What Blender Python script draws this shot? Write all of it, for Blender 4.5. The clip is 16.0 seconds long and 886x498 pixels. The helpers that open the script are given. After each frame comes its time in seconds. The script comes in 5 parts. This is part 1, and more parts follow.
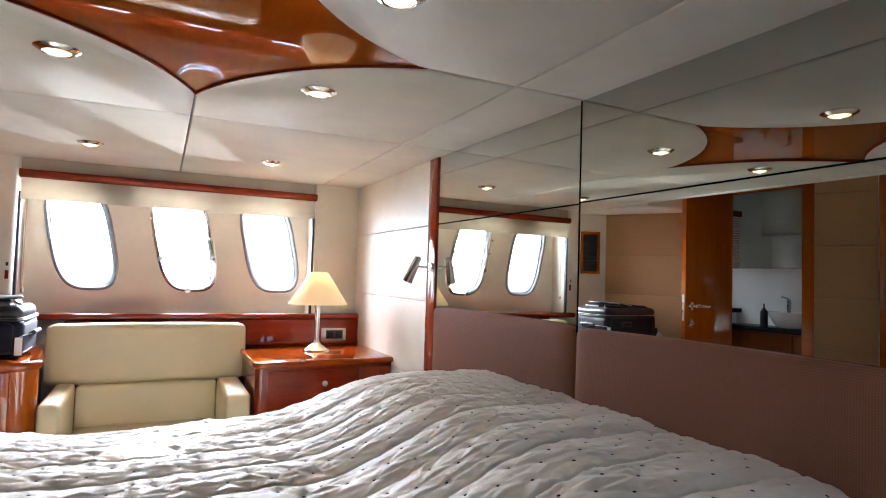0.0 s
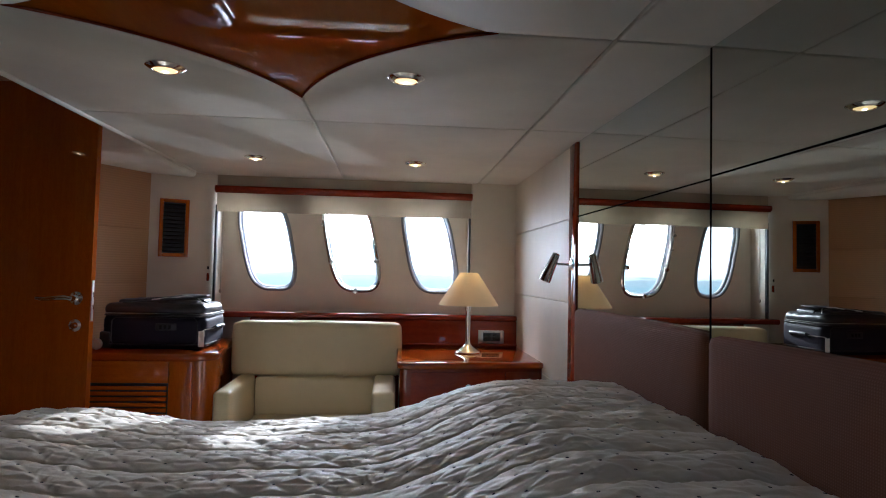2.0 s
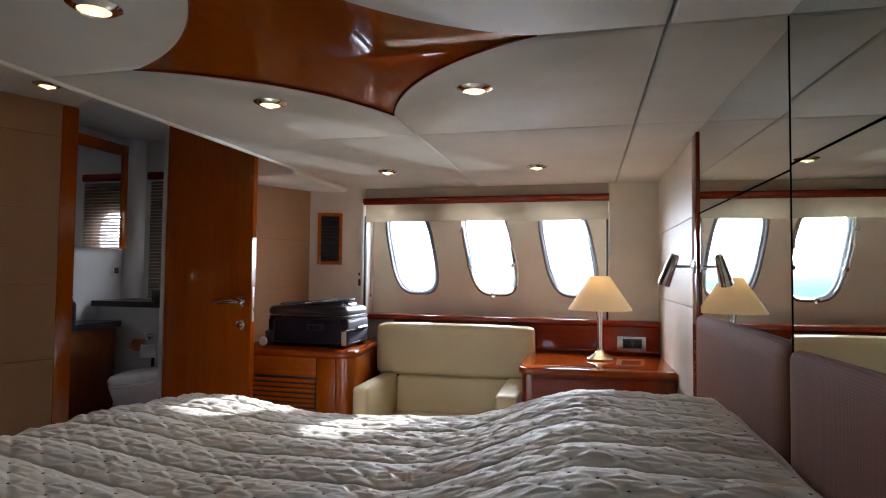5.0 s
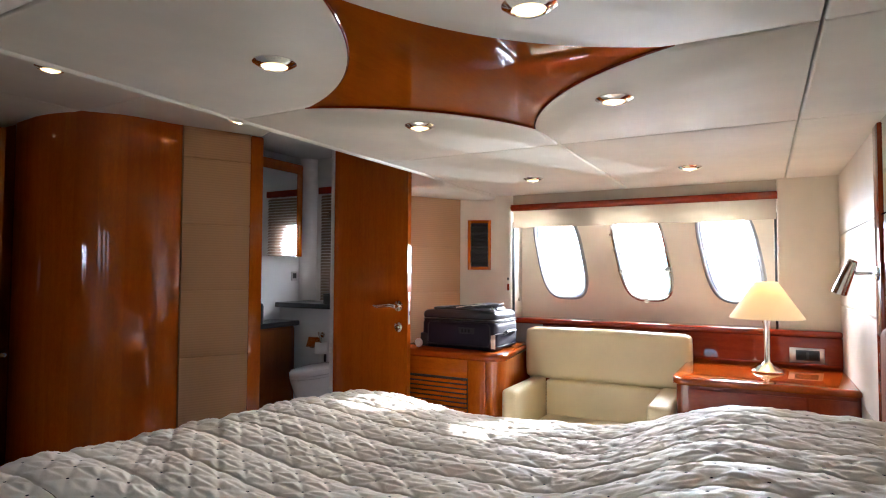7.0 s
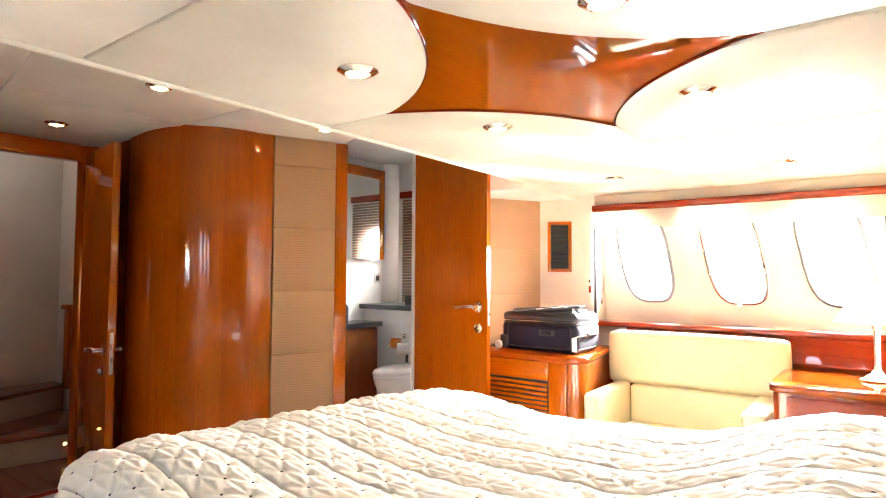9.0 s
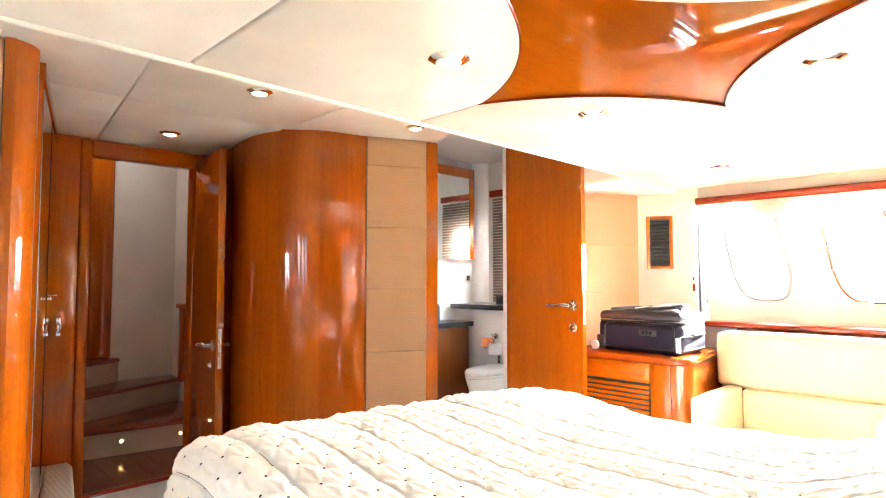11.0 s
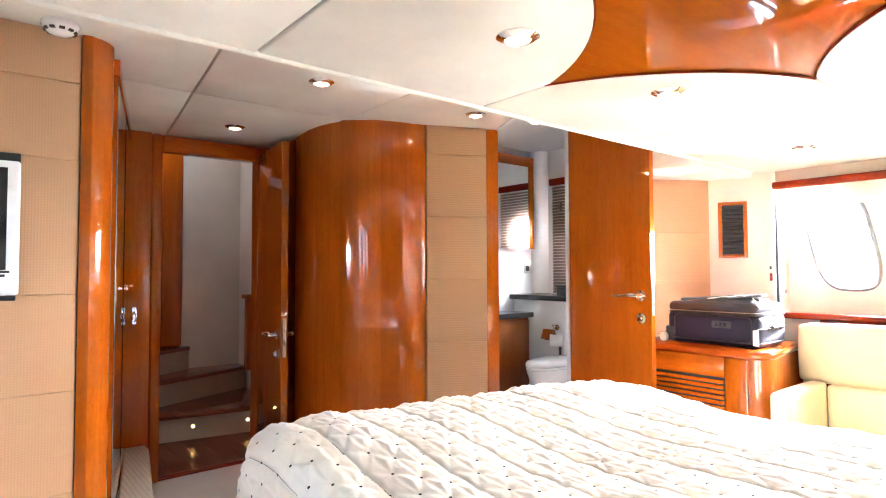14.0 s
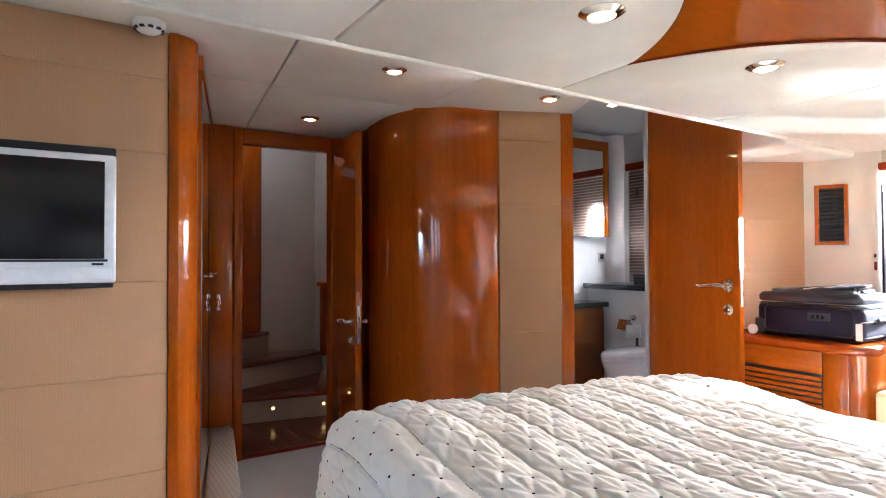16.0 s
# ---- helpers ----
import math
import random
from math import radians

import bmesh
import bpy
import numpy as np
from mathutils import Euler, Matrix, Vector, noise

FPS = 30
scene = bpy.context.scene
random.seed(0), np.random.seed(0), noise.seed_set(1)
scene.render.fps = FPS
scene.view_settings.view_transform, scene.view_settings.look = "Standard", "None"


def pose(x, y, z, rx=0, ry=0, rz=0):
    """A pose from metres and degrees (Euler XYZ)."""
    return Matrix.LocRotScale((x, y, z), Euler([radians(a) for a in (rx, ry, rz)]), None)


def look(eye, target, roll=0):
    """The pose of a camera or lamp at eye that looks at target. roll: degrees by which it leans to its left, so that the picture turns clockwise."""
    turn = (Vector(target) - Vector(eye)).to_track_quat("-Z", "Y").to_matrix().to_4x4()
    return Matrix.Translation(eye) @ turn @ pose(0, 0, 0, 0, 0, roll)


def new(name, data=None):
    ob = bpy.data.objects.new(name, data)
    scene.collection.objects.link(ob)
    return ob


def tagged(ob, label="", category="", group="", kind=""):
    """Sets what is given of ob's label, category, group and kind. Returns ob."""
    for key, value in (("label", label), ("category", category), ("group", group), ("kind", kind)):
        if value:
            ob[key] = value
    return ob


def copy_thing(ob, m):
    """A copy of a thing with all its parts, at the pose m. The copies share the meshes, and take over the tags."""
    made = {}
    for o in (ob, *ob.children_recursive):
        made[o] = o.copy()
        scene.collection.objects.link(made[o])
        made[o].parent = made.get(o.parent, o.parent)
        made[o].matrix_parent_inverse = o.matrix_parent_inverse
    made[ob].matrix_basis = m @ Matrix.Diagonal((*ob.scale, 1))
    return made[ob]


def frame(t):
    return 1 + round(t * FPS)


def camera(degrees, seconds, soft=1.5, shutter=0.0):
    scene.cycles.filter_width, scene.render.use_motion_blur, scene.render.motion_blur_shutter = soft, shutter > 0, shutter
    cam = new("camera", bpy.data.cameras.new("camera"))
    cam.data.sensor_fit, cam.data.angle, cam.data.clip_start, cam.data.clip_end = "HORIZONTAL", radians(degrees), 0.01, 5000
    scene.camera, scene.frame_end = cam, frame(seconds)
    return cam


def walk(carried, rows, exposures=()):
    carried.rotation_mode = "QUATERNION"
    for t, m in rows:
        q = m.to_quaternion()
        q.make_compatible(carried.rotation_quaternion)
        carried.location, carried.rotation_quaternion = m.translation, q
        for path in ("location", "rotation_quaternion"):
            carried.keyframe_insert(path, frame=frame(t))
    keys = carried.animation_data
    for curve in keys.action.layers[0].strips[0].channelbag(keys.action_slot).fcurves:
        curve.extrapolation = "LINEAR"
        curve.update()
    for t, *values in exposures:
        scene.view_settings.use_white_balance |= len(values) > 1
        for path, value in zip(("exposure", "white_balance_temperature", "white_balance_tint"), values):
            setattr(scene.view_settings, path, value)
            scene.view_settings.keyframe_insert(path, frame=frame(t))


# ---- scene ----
cam = camera(74.5, 16.0, 1.1)
PATH = [
    (0, (-1.311, 0.122, 1.284), (-0.444, 1.922, 1.374), 1.8),
    (0.5, (-1.148, 0.151, 1.269), (-0.439, 2.019, 1.358), 1.5),
    (1, (-1.046, 0.169, 1.271), (-0.493, 2.089, 1.362), 1.4),
    (1.5, (-0.935, 0.204, 1.276), (-0.597, 2.173, 1.366), 1.2),
    (2, (-0.906, 0.21, 1.27), (-0.737, 2.201, 1.354), 1.3),
    (2.5, (-0.86, 0.215, 1.264), (-0.827, 2.213, 1.343), 1.3),
    (3, (-0.769, 0.217, 1.239), (-0.86, 2.213, 1.321), 1.2),
    (3.2, (-0.727, 0.216, 1.244), (-0.851, 2.21, 1.327), 1.2),
    (5.5, (-0.539, 0.193, 1.297), (-1.171, 2.088, 1.378), 0.5),
    (6, (-0.532, 0.165, 1.308), (-1.335, 1.995, 1.388), 0.5),
    (6.5, (-0.506, 0.149, 1.316), (-1.407, 1.933, 1.393), 0.4),
    (7, (-0.484, 0.137, 1.32), (-1.444, 1.889, 1.398), 0.3),
    (7.5, (-0.475, 0.126, 1.324), (-1.494, 1.845, 1.403), 0.4),
    (8, (-0.465, 0.127, 1.322), (-1.544, 1.81, 1.402), 0.3),
    (8.5, (-0.464, 0.119, 1.305), (-1.595, 1.766, 1.394), 0.3),
    (9, (-0.467, 0.12, 1.303), (-1.658, 1.724, 1.395), 0.3),
    (9.5, (-0.492, 0.129, 1.296), (-1.749, 1.682, 1.391), 0.2),
    (10, (-0.5, 0.139, 1.285), (-1.83, 1.631, 1.381), 0.1),
    (12.5, (-0.537, 0.149, 1.264), (-2.016, 1.49, 1.364), -0.0),
    (13, (-0.544, 0.149, 1.26), (-2.044, 1.468, 1.352), -0.0),
    (13.5, (-0.552, 0.149, 1.262), (-2.073, 1.445, 1.346), -0.1),
    (14, (-0.572, 0.15, 1.261), (-2.116, 1.418, 1.335), -0.2),
    (14.5, (-0.595, 0.15, 1.256), (-2.174, 1.375, 1.32), -0.3),
    (15, (-0.606, 0.152, 1.253), (-2.227, 1.322, 1.304), -0.3),
    (15.5, (-0.614, 0.15, 1.256), (-2.27, 1.271, 1.296), -0.3),
    (16, (-0.616, 0.15, 1.263), (-2.298, 1.231, 1.297), -0.2),
]
EXPOSURES = [(t, stops, kelvin, 13) for t, stops, kelvin in (
    (0, 2.05, 5400), (0.5, 1.75, 5400), (1, 1.4, 5350), (1.5, 0.9, 5250), (2, 0.4, 5200), (2.5, -0.1, 5150), (3, -0.3, 5150), (5.5, 1.35, 5450),
    (6, 1.6, 5450), (7, 2.1, 5500), (8, 3.0, 5850), (8.5, 3.55, 6300), (9, 3.95, 6300), (10, 4.3, 6250), (12.5, 4.65, 5850), (13.5, 4.45, 5600),
    (14.5, 4.0, 5600), (15, 3.7, 5500), (15.5, 3.45, 5400), (16, 3.35, 5300))]
walk(cam, [(t, look(eye, target, roll)) for t, eye, target, roll in PATH], EXPOSURES)

# ---- light ----
world = bpy.data.worlds.new("sky")
scene.world = world
world.use_nodes = True
wn = world.node_tree.nodes
sky = wn.new("ShaderNodeTexSky")
sky.sky_type, sky.sun_disc = "NISHITA", False
SUN_EL, SUN_AZ = radians(20.6), radians(14.5)   # azimuth from +y towards +x
sky.sun_elevation, sky.sun_rotation = SUN_EL, SUN_AZ
world.node_tree.links.new(sky.outputs[0], wn["Background"].inputs[0])
wn["Background"].inputs[1].default_value = 0.15
sun_dir = Vector((math.sin(SUN_AZ) * math.cos(SUN_EL), math.cos(SUN_AZ) * math.cos(SUN_EL), math.sin(SUN_EL)))
sun = new("sun", bpy.data.lights.new("sun", "SUN"))
sun.data.energy, sun.data.angle, sun.data.color = 5.0, radians(0.6), (1, 0.95, 0.87)
sun.matrix_world = look(sun_dir * 30, (0, 0, 0))


def window_light(x, y, z, w, h, toward, power):
    """Sky light that enters through one porthole."""
    d = bpy.data.lights.new("window_light", "AREA")
    k = LAYOUT.median_scale
    d.shape, d.size, d.size_y, d.energy, d.color = "RECTANGLE", w * k, h * k, power * k * k, (1.0, 0.975, 0.93)
    ob = new("window_light", d)
    ob.matrix_world = look(LAYOUT @ Vector((x, y, z)), LAYOUT @ Vector(toward))


# ---- materials ----
def node_mat(name):
    m = bpy.data.materials.new(name)
    m.use_nodes = True
    nt = m.node_tree
    return m, nt, nt.nodes["Principled BSDF"]


def coords(nt, scale=(1, 1, 1), rot=(0, 0, 0)):
    tc = nt.nodes.new("ShaderNodeTexCoord")
    mp = nt.nodes.new("ShaderNodeMapping")
    mp.inputs["Scale"].default_value = scale
    mp.inputs["Rotation"].default_value = rot
    nt.links.new(tc.outputs["Object"], mp.inputs["Vector"])
    return mp.outputs[0]


def noise_node(nt, vec, scale, detail=4, rough=0.55, distort=0.0):
    n = nt.nodes.new("ShaderNodeTexNoise")
    n.inputs["Scale"].default_value, n.inputs["Detail"].default_value = scale, detail
    n.inputs["Roughness"].default_value, n.inputs["Distortion"].default_value = rough, distort
    nt.links.new(vec, n.inputs["Vector"])
    return n.outputs["Fac"]


def ramp(nt, fac, stops):
    r = nt.nodes.new("ShaderNodeValToRGB")
    while len(r.color_ramp.elements) < len(stops):
        r.color_ramp.elements.new(0.5)
    for e, (p, c) in zip(r.color_ramp.elements, stops):
        e.position, e.color = p, (*c, 1)
    nt.links.new(fac, r.inputs[0])
    return r.outputs[0]


def mix(nt, fac, a, b, mode="MIX"):
    n = nt.nodes.new("ShaderNodeMix")
    n.data_type, n.blend_type = "RGBA", mode
    for sock, v in ((n.inputs[0], fac), (n.inputs[6], a), (n.inputs[7], b)):
        if isinstance(v, (int, float)):
            sock.default_value = v
        elif isinstance(v, tuple):
            sock.default_value = (*v, 1)
        else:
            nt.links.new(v, sock)
    return n.outputs[2]


def math_node(nt, op, a, b=None):
    n = nt.nodes.new("ShaderNodeMath")
    n.operation = op
    for sock, v in ((n.inputs[0], a), (n.inputs[1], b)):
        if v is None:
            continue
        if isinstance(v, (int, float)):
            sock.default_value = v
        else:
            nt.links.new(v, sock)
    return n.outputs[0]


def bump(nt, bsdf, height, strength, distance):
    b = nt.nodes.new("ShaderNodeBump")
    b.inputs["Strength"].default_value, b.inputs["Distance"].default_value = strength, distance
    nt.links.new(height, b.inputs["Height"])
    nt.links.new(b.outputs[0], bsdf.inputs["Normal"])


def wood(name, along="z", dark=(0.255, 0.0400, 0.0010), mid=(0.410, 0.0860, 0.0016), light=(0.555, 0.1500, 0.0042), rough=0.0, wavy=0.0):
    """Lacquered cherry; the grain runs along one axis."""
    m, nt, b = node_mat(name)
    s = {"x": (0.6, 9, 9), "y": (9, 0.6, 9), "z": (9, 9, 0.6)}[along]
    v = coords(nt, s)
    grain = noise_node(nt, v, 3.0, 7, 0.62, 0.6)
    s2 = {"x": (4, 60, 60), "y": (60, 4, 60), "z": (60, 60, 4)}[along]
    fleck = noise_node(nt, coords(nt, s2), 1.6, 3, 0.7)
    broad = noise_node(nt, coords(nt), 1.7, 2)
    c = ramp(nt, grain, [(0.22, dark), (0.5, mid), (0.80, light)])
    s3 = {"x": (14, 34, 34), "y": (34, 14, 34), "z": (34, 34, 14)}[along]
    figure = noise_node(nt, coords(nt, s3), 2.2, 5, 0.65, 0.8)
    c = mix(nt, 0.14, c, ramp(nt, fleck, [(0.3, dark), (0.65, light)]), "MIX")
    c = mix(nt, 0.30, c, ramp(nt, figure, [(0.34, dark), (0.52, mid), (0.70, light)]), "MIX")
    if along == "z":
        # veneer leaves of slightly different tone side by side
        sepv = nt.nodes.new("ShaderNodeSeparateXYZ")
        nt.links.new(coords(nt, (7.5, 7.5, 0.0)), sepv.inputs[0])
        leaf = nt.nodes.new("ShaderNodeTexWhiteNoise")
        leaf.noise_dimensions = "1D"
        nt.links.new(math_node(nt, "FLOOR", math_node(nt, "ADD", sepv.outputs[0], math_node(nt, "MULTIPLY", sepv.outputs[1], 0.6))), leaf.inputs["W"])
        c = mix(nt, math_node(nt, "MULTIPLY", leaf.outputs["Value"], 0.48), c, dark)
    c = mix(nt, math_node(nt, "MULTIPLY", broad, 0.45), c, mid)
    nt.links.new(c, b.inputs["Base Color"])
    b.inputs["Roughness"].default_value = 0.4
    b.inputs["Specular IOR Level"].default_value = 0.0
    b.inputs["Coat Weight"].default_value = 1.0
    b.inputs["Coat Roughness"].default_value = rough
    b.inputs["Coat IOR"].default_value = 1.52
    if wavy:
        wv = noise_node(nt, coords(nt), 5.0, 2)
        bmp = nt.nodes.new("ShaderNodeBump")
        bmp.inputs["Strength"].default_value, bmp.inputs["Distance"].default_value = 0.5, wavy
        nt.links.new(wv, bmp.inputs["Height"])
        nt.links.new(bmp.outputs[0], b.inputs["Coat Normal"])
    return m


def vinyl(name, color, rough=0.5, scale=260, depth=0.0006, mottle=0.06, sheen=0.5):
    """Soft leatherette with a fine pebble."""
    m, nt, b = node_mat(name)
    v = coords(nt)
    big = noise_node(nt, v, 2.3, 4)
    dark = tuple(c * (1 - mottle * 2) for c in color)
    light = tuple(min(1, c * (1 + mottle)) for c in color)
    nt.links.new(ramp(nt, big, [(0.3, dark), (0.7, light)]), b.inputs["Base Color"])
    b.inputs["Roughness"].default_value = rough
    b.inputs["Specular IOR Level"].default_value = sheen
    fine = noise_node(nt, v, scale, 2)
    soft = noise_node(nt, v, 9, 2)
    bump(nt, b, math_node(nt, "ADD", fine, math_node(nt, "MULTIPLY", soft, 3.0)), 0.35, depth)
    return m


def plain(name, color, rough=0.5, metal=0.0, var=0.08, scale=30, emit=None, strength=0.0):
    m, nt, b = node_mat(name)
    n = noise_node(nt, coords(nt), scale, 3)
    nt.links.new(ramp(nt, n, [(0.3, tuple(c * (1 - var) for c in color)), (0.7, tuple(min(1, c * (1 + var)) for c in color))]), b.inputs["Base Color"])
    b.inputs["Roughness"].default_value, b.inputs["Metallic"].default_value = rough, metal
    if emit:
        b.inputs["Emission Color"].default_value, b.inputs["Emission Strength"].default_value = (*emit, 1), strength
    return m


def weave(name, color, dark, u, v, fu, fv, depth=0.0012, rough=0.75):
    """Woven covering: cross threads along two axes (u, v are axis indices), fu and fv threads a metre."""
    m, nt, b = node_mat(name)
    vec = coords(nt)
    sep = nt.nodes.new("ShaderNodeSeparateXYZ")
    nt.links.new(vec, sep.inputs[0])

    def wave(axis, f):
        if f == 0:
            return None
        return math_node(nt, "ADD", math_node(nt, "MULTIPLY", math_node(nt, "SINE", math_node(nt, "MULTIPLY", sep.outputs[axis], f * 2 * math.pi)), 0.5), 0.5)
    a, c = wave(u, fu), wave(v, fv)
    h = math_node(nt, "MULTIPLY", a, c) if a is not None and c is not None else (a if a is not None else c)
    n = noise_node(nt, vec, 140, 3)
    big = noise_node(nt, vec, 3.0, 3)
    base = mix(nt, h, dark, color)
    base = mix(nt, math_node(nt, "MULTIPLY", n, 0.35), base, tuple(x * 0.75 for x in color))
    base = mix(nt, math_node(nt, "MULTIPLY", big, 0.25), base, tuple(min(1, x * 1.25) for x in color))
    nt.links.new(base, b.inputs["Base Color"])
    b.inputs["Roughness"].default_value = rough
    b.inputs["Specular IOR Level"].default_value = 0.2
    bump(nt, b, math_node(nt, "ADD", h, math_node(nt, "MULTIPLY", n, 0.4)), 0.6, depth)
    return m


def mirror_mat(name, tint=(0.52, 0.54, 0.50)):
    m, nt, b = node_mat(name)
    b.inputs["Base Color"].default_value = (*tint, 1)
    b.inputs["Metallic"].default_value = 1.0
    n = noise_node(nt, coords(nt), 60, 3)
    nt.links.new(math_node(nt, "MULTIPLY", n, 0.012), b.inputs["Roughness"])
    return m


def glass_mat(name):
    m, nt, b = node_mat(name)
    out = nt.nodes["Material Output"]
    tr, gl, mx = (nt.nodes.new(k) for k in ("ShaderNodeBsdfTransparent", "ShaderNodeBsdfGlossy", "ShaderNodeMixShader"))
    tr.inputs[0].default_value = (0.93, 0.96, 0.96, 1)
    gl.inputs["Roughness"].default_value = 0.02
    mx.inputs[0].default_value = 0.04
    nt.links.new(tr.outputs[0], mx.inputs[1])
    nt.links.new(gl.outputs[0], mx.inputs[2])
    nt.links.new(mx.outputs[0], out.inputs[0])
    return m


W_Z = wood("cherry_upright", "z")
W_X = wood("cherry_lengthwise", "x")
W_Y = wood("cherry_crosswise", "y")
W_RED = wood("red_cherry", "x", (0.13, 0.011, 0.003), (0.23, 0.024, 0.005), (0.31, 0.042, 0.008), 0.012)
W_REDZ = wood("red_cherry_upright", "z", (0.13, 0.013, 0.003), (0.23, 0.028, 0.005), (0.31, 0.048, 0.008), 0.012)
W_STAR = wood("ceiling_cherry", "y", (0.285, 0.056, 0.0010), (0.345, 0.078, 0.0015), (0.410, 0.107, 0.0028), 0.0)
# the vanity's cherry, with the dimness of the bathroom put into its colour
W_DIMMED = wood("dimmed_cherry", "z", (0.15, 0.036, 0.003), (0.22, 0.058, 0.006), (0.30, 0.088, 0.012), 0.05)
W_TOP = wood("table_top_cherry", "x", (0.22, 0.030, 0.0016), (0.32, 0.052, 0.002), (0.42, 0.084, 0.005), 0.0)
W_FLOOR = wood("floor_cherry", "x", (0.10, 0.022, 0.010), (0.17, 0.040, 0.015), (0.22, 0.060, 0.022), 0.18)
CEIL = vinyl("ceiling_leatherette", (0.80, 0.778, 0.695), 0.58)
CREAM = vinyl("cream_wall_leatherette", (0.74, 0.68, 0.57), 0.5)
HULL = vinyl("hull_lining_leatherette", (0.85, 0.785, 0.645), 0.55)
SOFA = vinyl("pale_yellow_leather", (0.72, 0.605, 0.355), 0.38, 320, 0.0008, 0.05)
WHITE = vinyl("white_gelcoat", (0.82, 0.82, 0.80), 0.25, 40, 0.0002, 0.02)
TAN = weave("ribbed_tan_covering", (0.500, 0.300, 0.160), (0.440, 0.258, 0.134), 0, 2, 0, 74, 0.0006)
TAN_TV = weave("basket_tan_covering", (0.495, 0.292, 0.155), (0.435, 0.252, 0.130), 1, 2, 112, 112)
HEAD = weave("brown_headboard_fabric", (0.235, 0.094, 0.048), (0.150, 0.057, 0.028), 1, 2, 190, 190, 0.0008)
sheen = HEAD.node_tree.nodes["Principled BSDF"]
sheen.inputs["Sheen Weight"].default_value, sheen.inputs["Sheen Roughness"].default_value = 0.06, 0.35
sheen.inputs["Sheen Tint"].default_value = (1.0, 0.80, 0.62, 1)
CARPET = vinyl("cream_carpet", (0.70, 0.68, 0.66), 0.95, 420, 0.004, 0.05)
PLINTH = weave("beige_plinth_carpet", (0.62, 0.54, 0.43), (0.42, 0.36, 0.28), 0, 1, 45, 45, 0.003)
FABRIC = vinyl("beige_blind_fabric", (0.50, 0.435, 0.34), 0.85, 500, 0.0008, 0.06)
MIRROR = mirror_mat("mirror_glass")
MIRROR_CLEAR = mirror_mat("clear_mirror_glass", (0.82, 0.84, 0.82))
RISER = vinyl("tan_riser_covering", (0.42, 0.31, 0.22), 0.6)
GLASS = glass_mat("porthole_glass")
CHROME = plain("chrome", (0.80, 0.79, 0.76), 0.12, 1.0, 0.05)
STEEL = plain("satin_steel", (0.62, 0.61, 0.58), 0.3, 1.0, 0.08)
ALU = plain("grey_gasket", (0.30, 0.31, 0.33), 0.35, 0.3, 0.1)
BLACK = plain("black_plastic", (0.015, 0.015, 0.016), 0.45, 0, 0.2)
GRANITE = plain("black_granite", (0.02, 0.02, 0.022), 0.15, 0, 0.6, 240)
SILVER = plain("silver_plastic", (0.76, 0.78, 0.80), 0.3, 0.1, 0.04)
SCREEN = plain("dark_screen", (0.007, 0.008, 0.009), 0.22, 0, 0.0)
PORCELAIN = plain("porcelain", (0.82, 0.82, 0.80), 0.08, 0, 0.02)
PAPER = plain("paper_roll", (0.8, 0.79, 0.76), 0.9, 0, 0.03)
CASE = vinyl("dark_blue_nylon", (0.0120, 0.0095, 0.0230), 0.6, 600, 0.0012, 0.2, 0.22)
# paler, glossier copy of the nylon, carries the window sheen on the suitcase top
CASE_TOP = vinyl("shiny_blue_nylon", (0.016, 0.016, 0.027), 0.42, 420, 0.0006, 0.2)
CASE_TOP.node_tree.nodes["Principled BSDF"].inputs["Specular IOR Level"].default_value = 0.8
CASE_TRIM = plain("black_rubber_trim", (0.02, 0.02, 0.025), 0.4, 0, 0.2)
SHADE = plain("cream_lamp_shade", (0.80, 0.70, 0.50), 0.8, 0, 0.03, 20, (1.0, 0.74, 0.40), 0.10)
sh_nt = SHADE.node_tree
sh_tr, sh_mx = sh_nt.nodes.new("ShaderNodeBsdfTranslucent"), sh_nt.nodes.new("ShaderNodeMixShader")
sh_tr.inputs[0].default_value = (0.86, 0.72, 0.44, 1)
sh_mx.inputs[0].default_value = 0.4
sh_nt.links.new(sh_nt.nodes["Principled BSDF"].outputs[0], sh_mx.inputs[1])
sh_nt.links.new(sh_tr.outputs[0], sh_mx.inputs[2])
sh_nt.links.new(sh_mx.outputs[0], sh_nt.nodes["Material Output"].inputs[0])
BULB = plain("warm_lens", (0.9, 0.85, 0.75), 0.4, 0, 0.02, 20, (1.0, 0.66, 0.26), 1.1)
FILAMENT = plain("halogen_capsule", (0.9, 0.85, 0.75), 0.4, 0, 0.02, 20, (1.0, 0.78, 0.45), 16.0)
STEPLIGHT = plain("step_light_lens", (0.9, 0.85, 0.7), 0.4, 0, 0.02, 20, (1.0, 0.62, 0.16), 0.5)
JOINT = plain("black_joint_filler", (0.004, 0.004, 0.004), 1.0, 0, 0.2)
JOINT.node_tree.nodes["Principled BSDF"].inputs["Specular IOR Level"].default_value = 0.0
SEAM = plain("dark_seam", (0.10, 0.09, 0.075), 0.8, 0, 0.15)
BLIND = plain("brown_slat", (0.24, 0.17, 0.13), 0.5, 0, 0.12)


